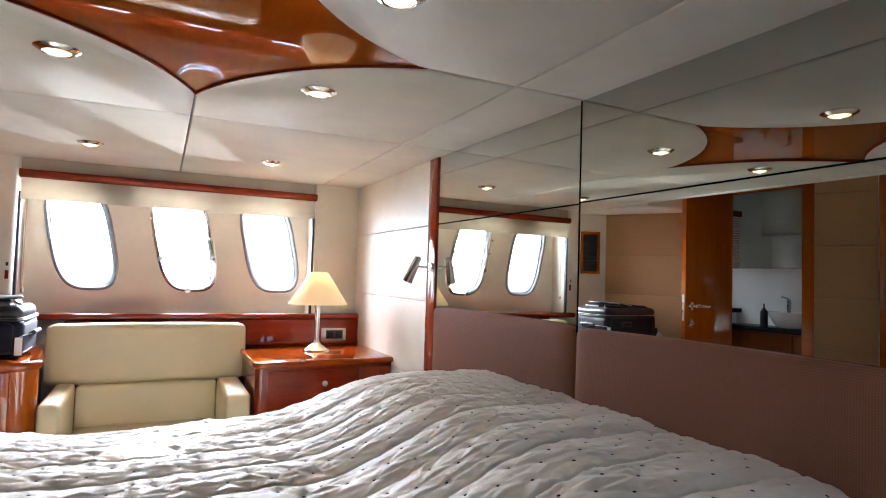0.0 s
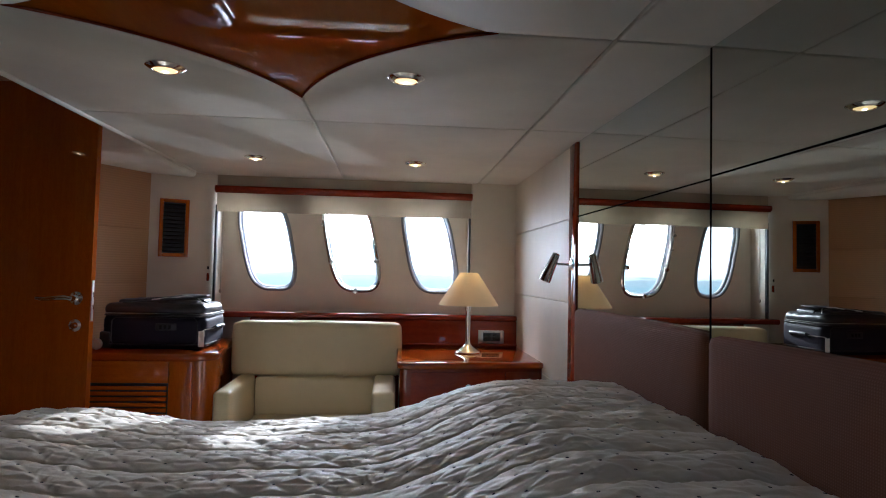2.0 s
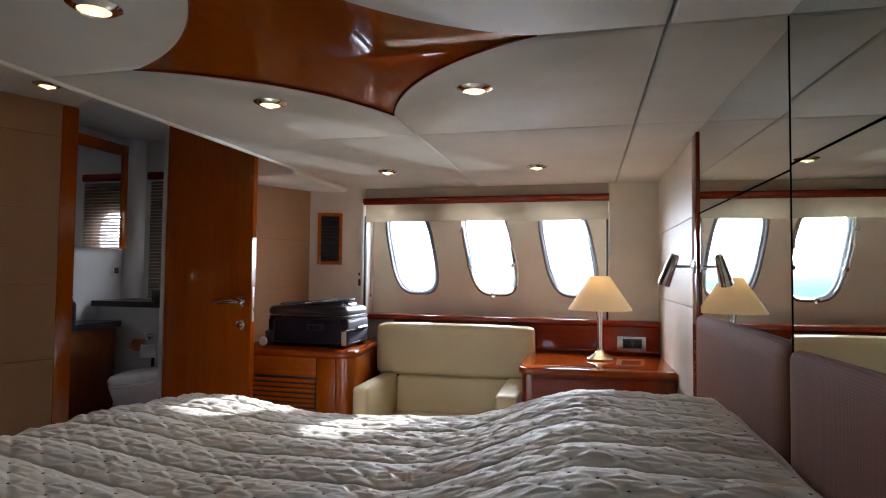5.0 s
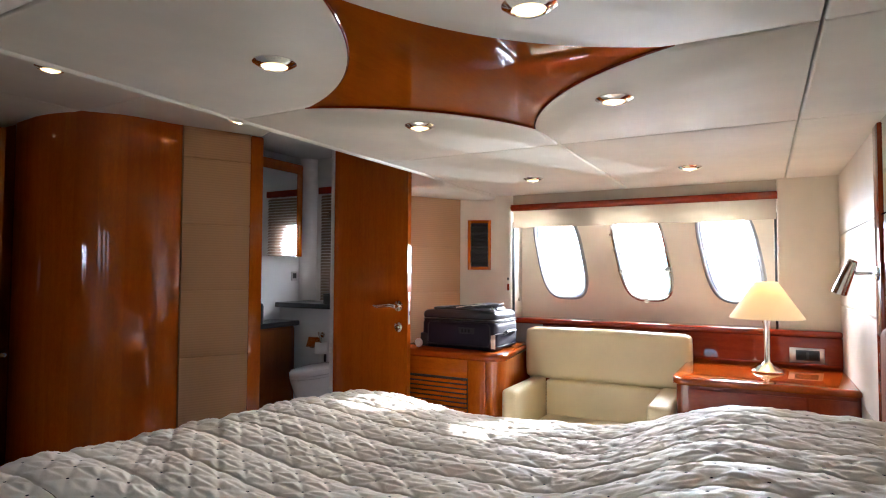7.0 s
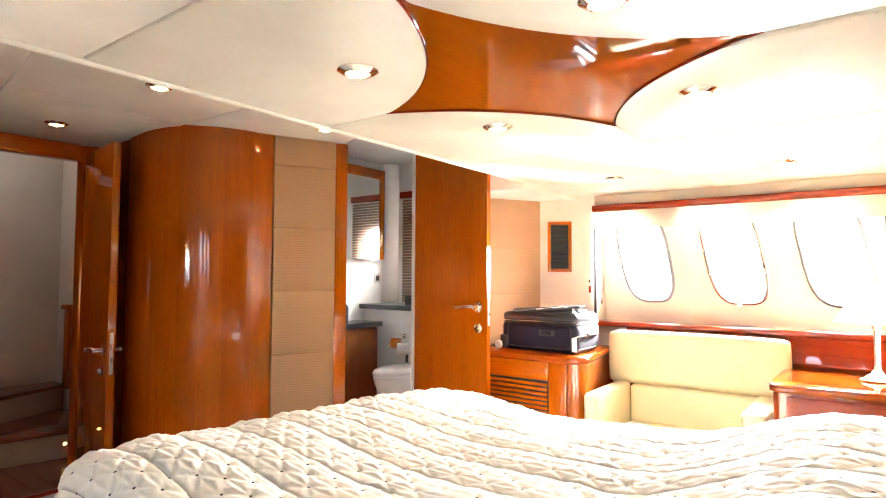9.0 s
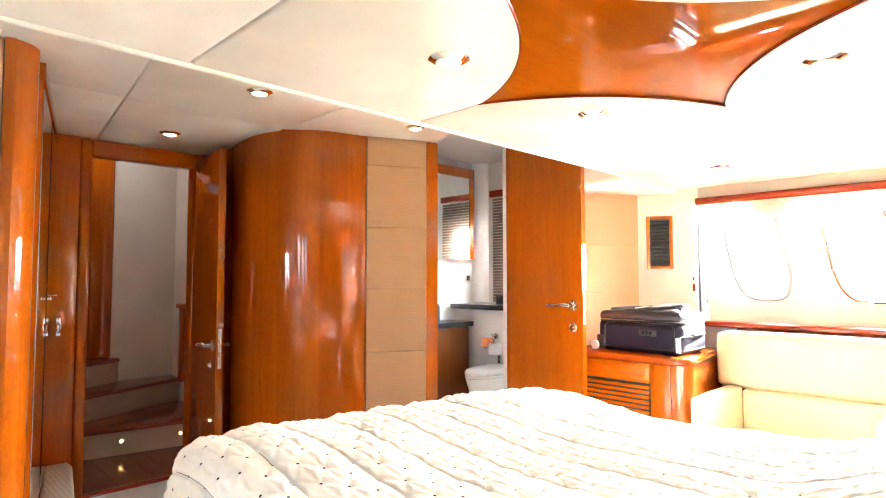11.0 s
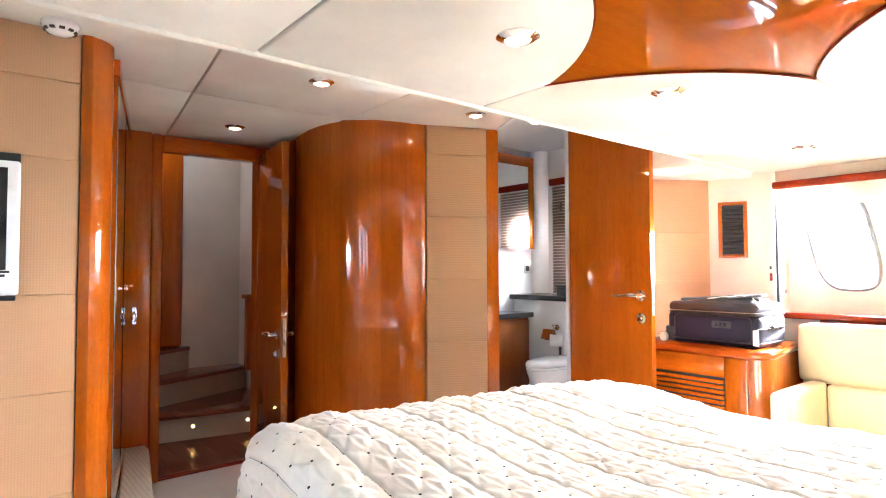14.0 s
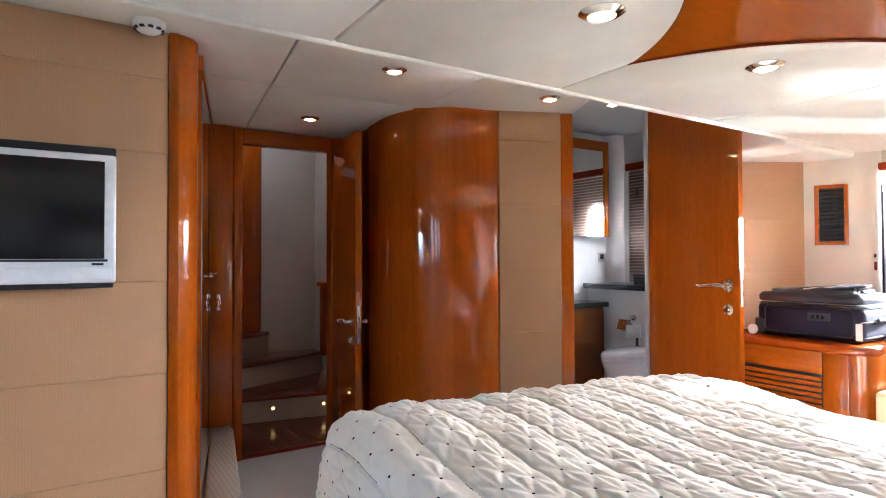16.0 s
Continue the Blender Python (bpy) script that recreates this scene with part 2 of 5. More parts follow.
def haze_mat(name, glow):
    """Bright hazy sky over a pale blue sea."""
    m, nt, b = node_mat(name)
    sep = nt.nodes.new("ShaderNodeSeparateXYZ")
    nt.links.new(coords(nt), sep.inputs[0])
    rip = noise_node(nt, coords(nt, (0.3, 1, 3.0)), 1.2, 4)
    h = math_node(nt, "ADD", math_node(nt, "MULTIPLY", sep.outputs[2], 0.1), math_node(nt, "MULTIPLY", rip, 0.09))
    col = ramp(nt, h, [(0.0, (0.115, 0.172, 0.195)), (0.10, (0.15, 0.195, 0.212)), (0.150, (0.19, 0.215, 0.225)), (0.26, (1.0, 1.0, 1.0))])
    em = nt.nodes.new("ShaderNodeEmission")
    em.inputs[1].default_value = glow
    nt.links.new(col, em.inputs[0])
    nt.links.new(em.outputs[0], nt.nodes["Material Output"].inputs[0])
    return m


HAZE = haze_mat("haze_and_sea", 5.0)
# dimmer copy for the unseen south side, glow lowered to cut the fill light
HAZE_DIM = haze_mat("dim_haze_and_sea", 0.6)


# ---- building blocks ----
# The sleeping cabin is laid out in a plan of its own, whose unit is 0.79 m; entrance, bathroom and stairs are in metres.
PLAN_UNIT = 0.79
METRES = Matrix.Identity(4)
CABIN = Matrix.Translation((-0.54, 0.145, 1.27)) @ Matrix.Scale(PLAN_UNIT, 4) @ Matrix.Translation((0.54, -0.145, -1.27))
FLOOR = -0.3375     # the floor in the cabin's plan
LAYOUT = METRES     # the plan in which the pieces that follow are given


def thing(name, loc, label, category, group="", kind=""):
    ob = new(name)
    ob.empty_display_size = 0.1
    ob.location = LAYOUT @ Vector(loc)
    return tagged(ob, label, category, group, kind)


def origin_of(ob):
    """Where a thing's own axes stand; its parts all carry world places."""
    return Vector(ob.location) if ob.parent is None else Vector((0, 0, 0))


def part(name, bm, material, parent=None, label="", smooth=True, angle=40):
    """Links a bmesh (world places) as one mesh object; under a parent where one is given."""
    me = bpy.data.meshes.new(name)
    bm.transform(LAYOUT)
    bmesh.ops.recalc_face_normals(bm, faces=bm.faces)
    bm.to_mesh(me)
    bm.free()
    me.materials.append(material)
    if smooth:
        me.polygons.foreach_set("use_smooth", [True] * len(me.polygons))
        me.set_sharp_from_angle(angle=radians(angle))
    ob = new(name, me)
    if parent is not None:
        ob.parent = parent
        ob.matrix_parent_inverse = Matrix.Translation(-origin_of(parent))
    if label:
        tagged(ob, label)
    return ob


def solid(name, bm, material, label, category, group="", kind="", **kw):
    return tagged(part(name, bm, material, None, **kw), label, category, group, kind)


def box(x0, x1, y0, y1, z0, z1, bev=0.0, seg=2, bm=None, rot=None):
    own = bmesh.new()
    m = Matrix.Translation(((x0 + x1) / 2, (y0 + y1) / 2, (z0 + z1) / 2))
    if rot is not None:
        m = m @ rot
    bmesh.ops.create_cube(own, size=1, matrix=m @ Matrix.Diagonal((x1 - x0, y1 - y0, z1 - z0, 1)))
    if bev:
        bmesh.ops.bevel(own, geom=own.edges[:], offset=bev, segments=seg, profile=0.5, affect="EDGES", clamp_overlap=True)
    return join(bm, own)


def join(bm, own):
    if bm is None:
        return own
    me = bpy.data.meshes.new("tmp")
    own.to_mesh(me)
    own.free()
    bm.from_mesh(me)
    bpy.data.meshes.remove(me)
    return bm


def prism(poly, z0, z1, bev=0.0, seg=2, bm=None, m=None, edges="all"):
    """Upright prism over a plan outline; m then moves it."""
    own = bmesh.new()
    lo = [own.verts.new((x, y, z0)) for x, y in poly]
    hi = [own.verts.new((x, y, z1)) for x, y in poly]
    own.faces.new(lo[::-1])
    own.faces.new(hi)
    n = len(poly)
    for i in range(n):
        own.faces.new((lo[i], lo[(i + 1) % n], hi[(i + 1) % n], hi[i]))
    if bev:
        own.edges.ensure_lookup_table()
        geom = [e for e in own.edges if abs(e.verts[0].co.z - e.verts[1].co.z) < 1e-6 and (edges == "all" or (edges == "top") == (e.verts[0].co.z > (z0 + z1) / 2))]
        bmesh.ops.bevel(own, geom=geom, offset=bev, segments=seg, profile=0.5, affect="EDGES", clamp_overlap=True)
    if m is not None:
        own.transform(m)
    return join(bm, own)


def wall_strip(p, q, z0, z1, thick, bev=0.0, seg=2, bm=None, gap=0.0):
    """A flat slab from plan point p to q; its front face lies on the line, its thickness to the right of p->q."""
    p, q = Vector(p), Vector(q)
    d = (q - p).normalized()
    p, q = p + d * gap, q - d * gap
    nrm = Vector((d.y, -d.x))
    own = bmesh.new()
    pts = [p, q, q + nrm * thick, p + nrm * thick]
    return prism([tuple(a) for a in pts], z0, z1, bev, seg, bm)


def lathe(profile, n=24, bm=None, m=None, cap=True):
    own = bmesh.new()
    rings = []
    for r, z in profile:
        if r < 1e-6:
            rings.append([own.verts.new((0, 0, z))])
        else:
            rings.append([own.verts.new((r * math.cos(2 * math.pi * i / n), r * math.sin(2 * math.pi * i / n), z)) for i in range(n)])
    for a, b in zip(rings, rings[1:]):
        for i in range(n):
            j = (i + 1) % n
            if len(a) == 1 and len(b) == 1:
                continue
            if len(a) == 1:
                own.faces.new((a[0], b[j], b[i]))
            elif len(b) == 1:
                own.faces.new((a[i], a[j], b[0]))
            else:
                own.faces.new((a[i], a[j], b[j], b[i]))
    if cap:
        for r in (rings[0], rings[-1]):
            if len(r) > 2:
                own.faces.new(r if r is rings[-1] else r[::-1])
    if m is not None:
        own.transform(m)
    return join(bm, own)


def tube(pts, radius, n=10, bm=None, closed=False):
    """A round bar along points; radius may be a list."""
    own = bmesh.new()
    pts = [Vector(p) for p in pts]
    k = len(pts)
    rad = radius if isinstance(radius, (list, tuple)) else [radius] * k
    rings = []
    up = None
    for i, p in enumerate(pts):
        a = pts[(i - 1) % k] if closed or i else p
        b = pts[(i + 1) % k] if closed or i < k - 1 else p
        d = (b - a).normalized()
        if up is None:
            up = d.orthogonal().normalized()
        up = (up - d * up.dot(d)).normalized()
        side = d.cross(up)
        rings.append([own.verts.new(p + (up * math.cos(2 * math.pi * j / n) + side * math.sin(2 * math.pi * j / n)) * rad[i]) for j in range(n)])
    pairs = list(zip(rings, rings[1:])) + ([(rings[-1], rings[0])] if closed else [])
    for a, b in pairs:
        for j in range(n):
            own.faces.new((a[j], a[(j + 1) % n], b[(j + 1) % n], b[j]))
    if not closed:
        own.faces.new(rings[0][::-1])
        own.faces.new(rings[-1])
    return join(bm, own)


def cushion(x0, x1, y0, y1, z0, z1, round_=0.04, puff=0.012, cuts=10, bm=None):
    """A padded block: rounded edges, faces that swell a little."""
    own = bmesh.new()
    bmesh.ops.create_cube(own, size=2)
    bmesh.ops.subdivide_edges(own, edges=own.edges[:], cuts=cuts, use_grid_fill=True)
    c = Vector(((x0 + x1) / 2, (y0 + y1) / 2, (z0 + z1) / 2))
    h = Vector(((x1 - x0) / 2, (y1 - y0) / 2, (z1 - z0) / 2))
    for v in own.verts:
        u = Vector(v.co)
        # spread the cuts towards the edges, so that the rounding is fine
        u = Vector([math.copysign(abs(a) ** 0.55, a) for a in u])
        p = Vector([u[i] * h[i] for i in range(3)])
        inner = Vector([max(-h[i] + round_, min(h[i] - round_, p[i])) for i in range(3)])
        d = p - inner
        if d.length > 1e-9:
            p = inner + d.normalized() * min(round_, max(abs(d[0]), abs(d[1]), abs(d[2])))
        for i in range(3):
            j, k = (i + 1) % 3, (i + 2) % 3
            if abs(u[i]) > 0.999:
                p[i] += math.copysign(puff * (1 - u[j] ** 2) * (1 - u[k] ** 2), u[i])
        v.co = c + p
    return join(bm, own)


def arc2(cx, cy, r, a0, a1, n):
    return [(cx + r * math.cos(radians(a0 + (a1 - a0) * i / n)), cy + r * math.sin(radians(a0 + (a1 - a0) * i / n))) for i in range(n + 1)]


def ngon_with_holes(outer, holes, to3d, depth_vec, bm=None):
    """A slab with real openings: outline and holes in 2D, to3d maps (u, v) to its front face, depth_vec is its thickness."""
    own = bmesh.new()
    loops = []
    edges = []
    for loop in [outer] + holes:
        vs = [own.verts.new(to3d(u, v)) for u, v in loop]
        loops.append(vs)
        edges += [own.edges.new((vs[i], vs[(i + 1) % len(vs)])) for i in range(len(vs))]
    bmesh.ops.triangle_fill(own, use_beauty=True, use_dissolve=False, edges=edges)
    # drop any fill inside the holes
    def inside(pt, loop):
        x, y = pt
        c = False
        for i in range(len(loop)):
            (x1, y1), (x2, y2) = loop[i - 1], loop[i]
            if (y1 > y) != (y2 > y) and x < (x2 - x1) * (y - y1) / (y2 - y1) + x1:
                c = not c
        return c
    back = {}
    flat = {v: uv for loop, vs in zip([outer] + holes, loops) for v, uv in zip(vs, loop)}
    for f in own.faces[:]:
        u = sum(flat[v][0] for v in f.verts) / 3
        w = sum(flat[v][1] for v in f.verts) / 3
        if any(inside((u, w), h) for h in holes):
            own.faces.remove(f)
    front = own.faces[:]
    for vs in loops:
        for v in vs:
            back[v] = own.verts.new(v.co + Vector(depth_vec))
    for f in front:
        own.faces.new([back[v] for v in reversed(f.verts)])
    for vs in loops:
        n = len(vs)
        for i in range(n):
            a, b = vs[i], vs[(i + 1) % n]
            own.faces.new((a, b, back[b], back[a]))
    return join(bm, own)


# ---- the room's shell ----
MAIN_Z, ENTRY_Z = 2.02, 2.105


def star_arc(a, b):
    """The bowed edge of the ceiling star between two of its tips."""
    c = Vector((-1.42 + 0.0, 2.0))
    a, b = Vector(a), Vector(b)
    k = c + 0.27 * ((a - c) + (b - c))
    return [tuple((1 - t) ** 2 * a + 2 * t * (1 - t) * k + t * t * b) for t in (i / 24 for i in range(25))]


TIP_N, TIP_S, TIP_E, TIP_W = (-1.42, 2.79), (-1.42, 1.21), (-0.69, 2.0), (-2.165, 2.0)
SX, SY0, SY1, EDGE = -0.315, 0.925, 3.17, -2.55
G = 0.0034


def inset(poly, g):
    """Pulls an outline in by g towards its middle, axis by axis."""
    cx = sum(p[0] for p in poly) / len(poly)
    cy = sum(p[1] for p in poly) / len(poly)
    return [(x + math.copysign(g, cx - x), y + math.copysign(g, cy - y)) for x, y in poly]


def rect(x0, x1, y0, y1):
    return [(x0, y0), (x1, y0), (x1, y1), (x0, y1)]


LAYOUT = CABIN
bm = bmesh.new()
for x0, x1, y0, y1 in ((SX, 0.045, -1.0, SY0), (SX, 0.045, SY0, 2.0), (SX, 0.045, 2.0, SY1), (SX, 0.045, SY1, 5.12),
                       (EDGE, -1.42, SY1, 5.26), (-1.42, SX, SY1, 5.26), (EDGE, -1.42, -1.0, SY0), (-1.42, SX, -1.0, SY0)):
    prism(inset(rect(x0, x1, y0, y1), G), MAIN_Z, MAIN_Z + 0.05, 0.011, 3, bm, edges="bottom")
for tipx, tipy, xo, yo in ((TIP_E, TIP_N, SX, SY1), (TIP_W, TIP_N, EDGE, SY1), (TIP_E, TIP_S, SX, SY0), (TIP_W, TIP_S, EDGE, SY0)):
    outline = [(xo, 2.0), (xo, yo), (-1.42, yo)] + star_arc(tipy, tipx)
    sx, sy = math.copysign(G, xo + 1.42), math.copysign(G, yo - 2.0)
    moved = []
    for x, y in outline:
        x = x - sx if abs(x - xo) < 1e-6 else (x + sx if abs(x + 1.42) < 1e-6 else x)
        y = y - sy if abs(y - yo) < 1e-6 else (y + sy if abs(y - 2.0) < 1e-6 else y)
        moved.append((x, y))
    prism(moved, MAIN_Z, MAIN_Z + 0.05, 0.011, 3, bm, edges="bottom")
solid("ceiling", bm, CEIL, "off-white padded leatherette ceiling panels with stitched joints", "ceiling", kind="structure", angle=50)
# backing coloured dark to give the open joints their shadow lines
bm = box(EDGE + 0.01, 0.1, -1.1, 5.3, MAIN_Z + 0.052, MAIN_Z + 0.08)
solid("ceiling_backing", bm, SEAM, "dark backing behind the ceiling panel joints", "ceiling", kind="structure")
star = star_arc(TIP_E, TIP_N)[:-1] + star_arc(TIP_N, TIP_W)[:-1] + star_arc(TIP_W, TIP_S)[:-1] + star_arc(TIP_S, TIP_E)[:-1]
for a, b in ((TIP_E, TIP_N), (TIP_N, TIP_W), (TIP_W, TIP_S), (TIP_S, TIP_E)):
    rim = [(-1.42 + (x + 1.42) * 0.994, 2 + (y - 2) * 0.994, MAIN_Z + 0.0062) for x, y in star_arc(a, b)]
    solid("trim_star", tube(rim, 0.0048, 8), W_RED, "dark red cherry edging round the ceiling star", "trim", kind="structure")
star = [(-1.42 + (x + 1.42) * 1.03, 2 + (y - 2) * 1.03) for x, y in star]
solid("ceiling_star", prism(star, MAIN_Z + 0.011, MAIN_Z + 0.0505), W_STAR, "star-shaped lacquered cherry panel recessed in the ceiling", "ceiling panel", kind="structure")

# raised ceiling over the way to the doors
LAYOUT = METRES
bm = bmesh.new()
for poly in ([(-3.43, -1.0), (-2.145, -1.0), (-2.145, 0.801), (-3.43, 0.97)], [(-4.42, 0.5), (-3.43, 0.5), (-3.43, 0.97), (-4.42, 1.10)],
             [(-3.43, 0.97), (-2.145, 0.801), (-2.145, 1.78), (-3.43, 1.78)], [(-4.42, 1.10), (-3.43, 0.97), (-3.43, 1.78), (-4.42, 1.78)],
             [(-2.145, 1.78), (-2.145, 2.148), (-3.05, 2.60), (-3.22, 2.2), (-3.36, 1.84), (-3.43, 1.78)]):
    prism(inset(poly, G) if len(poly) == 4 else poly, ENTRY_Z, ENTRY_Z + 0.05, 0.006, 2, bm, edges="bottom")
solid("ceiling_entry", bm, CEIL, "off-white padded ceiling panels over the cabin entrance", "ceiling", kind="structure", angle=50)
solid("ceiling_entry_backing", box(-4.6, -1.9, -1.1, 4.4, 2.42, 2.46), SEAM, "dark deckhead above the entrance ceiling", "ceiling", kind="structure")
LAYOUT = CABIN
solid("soffit", box(-3.40, EDGE - 0.022, 4.0, 5.3, 1.985, 2.66, 0.03, 4), CEIL, "off-white soffit in the corner over the cabinet", "ceiling", kind="structure")
solid("ceiling_edge", box(EDGE - 0.02, EDGE + 0.006, -1.2, 5.3, MAIN_Z + 0.002, 2.72, 0.01, 3), CEIL, "padded rounded edge of the lower ceiling", "ceiling", kind="structure")

solid("ceiling_lip", tube([(EDGE - 0.004, y, MAIN_Z + 0.004) for y in np.linspace(-0.99, 4.86, 40)], 0.016, 12), CEIL, "padded rolled lip along the lower ceiling", "ceiling", kind="structure")

# floors
LAYOUT = METRES
solid("floor", box(-4.42, 0.1, -1.1, 5.3, -0.1, 0.0), CARPET, "pale cream carpet on the cabin floor", "floor", kind="structure")
bm = bmesh.new()
for i in range(12):
    y = 0.86 + i * 0.11
    box(-5.4, -4.47, y + 0.001, y + 0.109, -0.03, 0.0 + 0.002, 0.0015, 1, bm)
solid("floor_lobby", bm, W_FLOOR, "dark lacquered wooden boards at the foot of the stairs", "floor", kind="structure")
solid("threshold", box(-4.47, -4.41, 1.02, 1.72, -0.02, 0.012, 0.004), W_RED, "red-brown wooden door sill", "threshold", kind="structure")

# mirror wall behind the bed
LAYOUT = CABIN
wall_e = solid("wall_east", box(0.046, 0.15, -1.2, 5.3, FLOOR, 2.15), CREAM, "cream leatherette wall behind the bed", "wall", kind="structure")
for ya, yb in ((3.48, 4.985), (-0.985, 0.52)):
    for za, zb in ((FLOOR, 0.62), (0.62, 1.12), (1.12, 1.60), (1.60, 2.02)):
        part("panel", cushion(0.0, 0.046, ya + 0.002, yb - 0.002, za + 0.002, zb - 0.002, 0.006, 0.003, 6), CREAM, wall_e)
for ya, yb in ((3.352, 3.478), (0.522, 0.648)):
    solid("trim", box(-0.008, 0.046, ya, yb, FLOOR, 2.018, 0.006), W_REDZ, "upright red cherry trim beside the mirror", "trim", kind="structure")
mir = thing("wall_mirror", (0, 2.0, 1.11), "large wall mirror in four panes above the headboard", "mirror")
part("backing", box(0.0330, 0.0455, 0.652, 3.348, 1.05, 2.018), BLACK, mir)
for ya, yb in ((2.004, 3.349), (0.651, 1.996)):
    for za, zb in ((1.06, 1.5985), (1.6015, 2.018)):  # lower and upper row
        # each pane hangs a little out of line with the wall
        part("pane", prism([(0.0315, ya), (0.0325, ya), (0.012, yb), (0.002, yb)], za, zb), MIRROR, mir, smooth=False)

part("joint", box(0.0005, 0.0328, 1.9962, 2.0038, 1.06, 2.018), JOINT, mir, "dark joint between the panes")
for ya, yb in ((2.004, 3.349), (0.651, 1.996)):
    part("joint", prism([(0.0305, ya), (0.0326, ya), (0.013, yb), (0.0005, yb)], 1.5970, 1.6030), JOINT, mir, smooth=False)

# window wall with three slanting portholes
PORTS = (-2.065, -1.360, -0.690)
PORT_Z, PORT_A, PORT_B, PORT_SHEAR = 1.49, 0.199, 0.378, -0.20


def port_outline(cx, grow=0.0, n=48):
    pts = []
    for i in range(n):
        a = 2 * math.pi * i / n
        c, s = math.cos(a), math.sin(a)
        u = math.copysign(abs(c) ** (2 / 3.4), c) * (PORT_A + grow)
        w = math.copysign(abs(s) ** (2 / 3.4), s) * (PORT_B + grow)
        pts.append((cx + u + PORT_SHEAR * w, PORT_Z + w))
    return pts


HULL_Y = 5.25
lining = ngon_with_holes(rect(-2.432, -0.368, 0.90, 2.10), [port_outline(c) for c in PORTS], lambda u, v: (u, HULL_Y, v), (0, 0.07, 0))
wall_n = solid("wall_north", lining, HULL, "cream hull lining with three slanting portholes", "wall", kind="structure", angle=30)
part("column", box(-0.37, 0.015, 4.985, 5.4, FLOOR, 2.10, 0.012, 3), CREAM, wall_n)
vent_wall = [(-2.88, 4.825), (-2.50, 4.983), (-2.462, 5.003), (-2.438, 5.03), (-2.43, 5.07), (-2.43, 5.4), (-3.1, 5.4)]
part("column", prism(vent_wall, FLOOR, 2.10), CREAM, wall_n, smooth=True)
part("lower_wall", box(-2.43, -0.37, 5.0, 5.32, FLOOR, 0.895), CREAM, wall_n)
for i, cx in enumerate(PORTS):
    mid = i == 1
    win = thing("window_%d" % (i + 1), (cx, HULL_Y, 1.13), "chrome-framed opening porthole in the hull lining" if mid else "fixed slanting porthole with a grey rubber edge", "porthole", "portholes", "structure")
    ring = [(u, HULL_Y - (0.012 if mid else 0.004), v) for u, v in port_outline(cx, 0.006)]
    part("window_frame", tube(ring, 0.017 if mid else 0.015, 8, closed=True), CHROME if mid else ALU, win, "polished chrome ring" if mid else "grey rubber ring")
    inner = [(u, HULL_Y + 0.035, v) for u, v in port_outline(cx, -0.004)]
    part("gasket", tube(inner, 0.020, 8, closed=True), ALU, win)
    pane = bmesh.new()
    pane.faces.new([pane.verts.new((u, HULL_Y + 0.05, v)) for u, v in port_outline(cx, 0.004)])
    bmesh.ops.solidify(pane, geom=pane.faces[:], thickness=0.006)
    g = part("pane", pane, GLASS, win)
    g.visible_shadow = False
    if mid:
        for u, v in ((-0.175, -0.14), (0.20, -0.13), (0.02, -0.385), (-0.22, 0.04), (-0.24, 0.17), (0.17, 0.18), (0.19, 0.03)):
            big = v < -0.1
            part("dog", lathe([(0.0, 0.0), (0.012, 0.0), (0.013, 0.012), (0.022 if big else 0.011, 0.016), (0.022 if big else 0.011, 0.03), (0.0, 0.034)], 12,
                              m=Matrix.Translation((cx + u + PORT_SHEAR * v * 0.3, HULL_Y - 0.012, PORT_Z + v)) @ pose(0, 0, 0, 90)), CHROME, win)
# window ledge and wainscot in red cherry
wains = solid("wainscot", box(-2.10, -0.002, 4.865, 4.995, FLOOR, 0.895, 0.004), W_RED, "glossy red cherry wainscot under the portholes", "wainscot", kind="structure")
part("ledge", box(-2.425, -0.002, 4.845, 4.985, 0.897, 0.942, 0.015, 4), W_RED, wains)
part("ledge_inner", box(-2.425, -0.375, 4.9845, 5.249, 0.899, 0.928, 0.004, 2), W_RED, wains)
# roman blind pulled up over the portholes
blind = thing("roman_blind", (-1.4, 5.0, 1.72), "raised beige fabric blind under a red cherry rail", "window blind")
prof = [(4.955, 1.885), (4.948, 1.90), (4.95, 1.918), (4.962, 1.930), (4.985, 1.934), (5.02, 1.934), (5.02, 1.875), (4.975, 1.875)]
bm = prism([(y, z) for y, z in prof], -2.425, -0.366, m=Matrix(((0, 0, 1, 0), (1, 0, 0, 0), (0, 1, 0, 0), (0, 0, 0, 1))))
part("rail", bm, W_RED, blind)
bm = bmesh.new()
NX, NZ = 80, 14
vs = []
for j in range(NZ + 1):
    for i in range(NX + 1):
        x = -2.415 + 2.04 * i / NX
        z = 1.89 - 0.165 * j / NZ
        sag = 0.010 * noise.noise((x * 3.1, z * 9, 2.0)) + 0.006 * noise.noise((x * 11, z * 14, 5.0))
        wave_z = 0.008 * noise.noise((x * 1.7, 0, 8.0)) * (j / NZ)
        vs.append(bm.verts.new((x, 4.985 + sag + 0.012 * math.sin(j / NZ * math.pi), z + wave_z)))
for j in range(NZ):
    for i in range(NX):
        a = j * (NX + 1) + i
        bm.faces.new((vs[a], vs[a + 1], vs[a + NX + 2], vs[a + NX + 1]))
bmesh.ops.solidify(bm, geom=bm.faces[:], thickness=-0.012)
part("fabric", bm, FABRIC, blind)
part("head_fabric", box(-2.42, -0.372, 5.0, 5.03, 1.935, 2.018), FABRIC, blind)
for xx in (-0.380, -2.420):
    part("guide_track", box(xx - 0.008, xx + 0.008, 5.00, 5.03, 0.93, 1.78, 0.002), BLACK, blind, "dark side track")
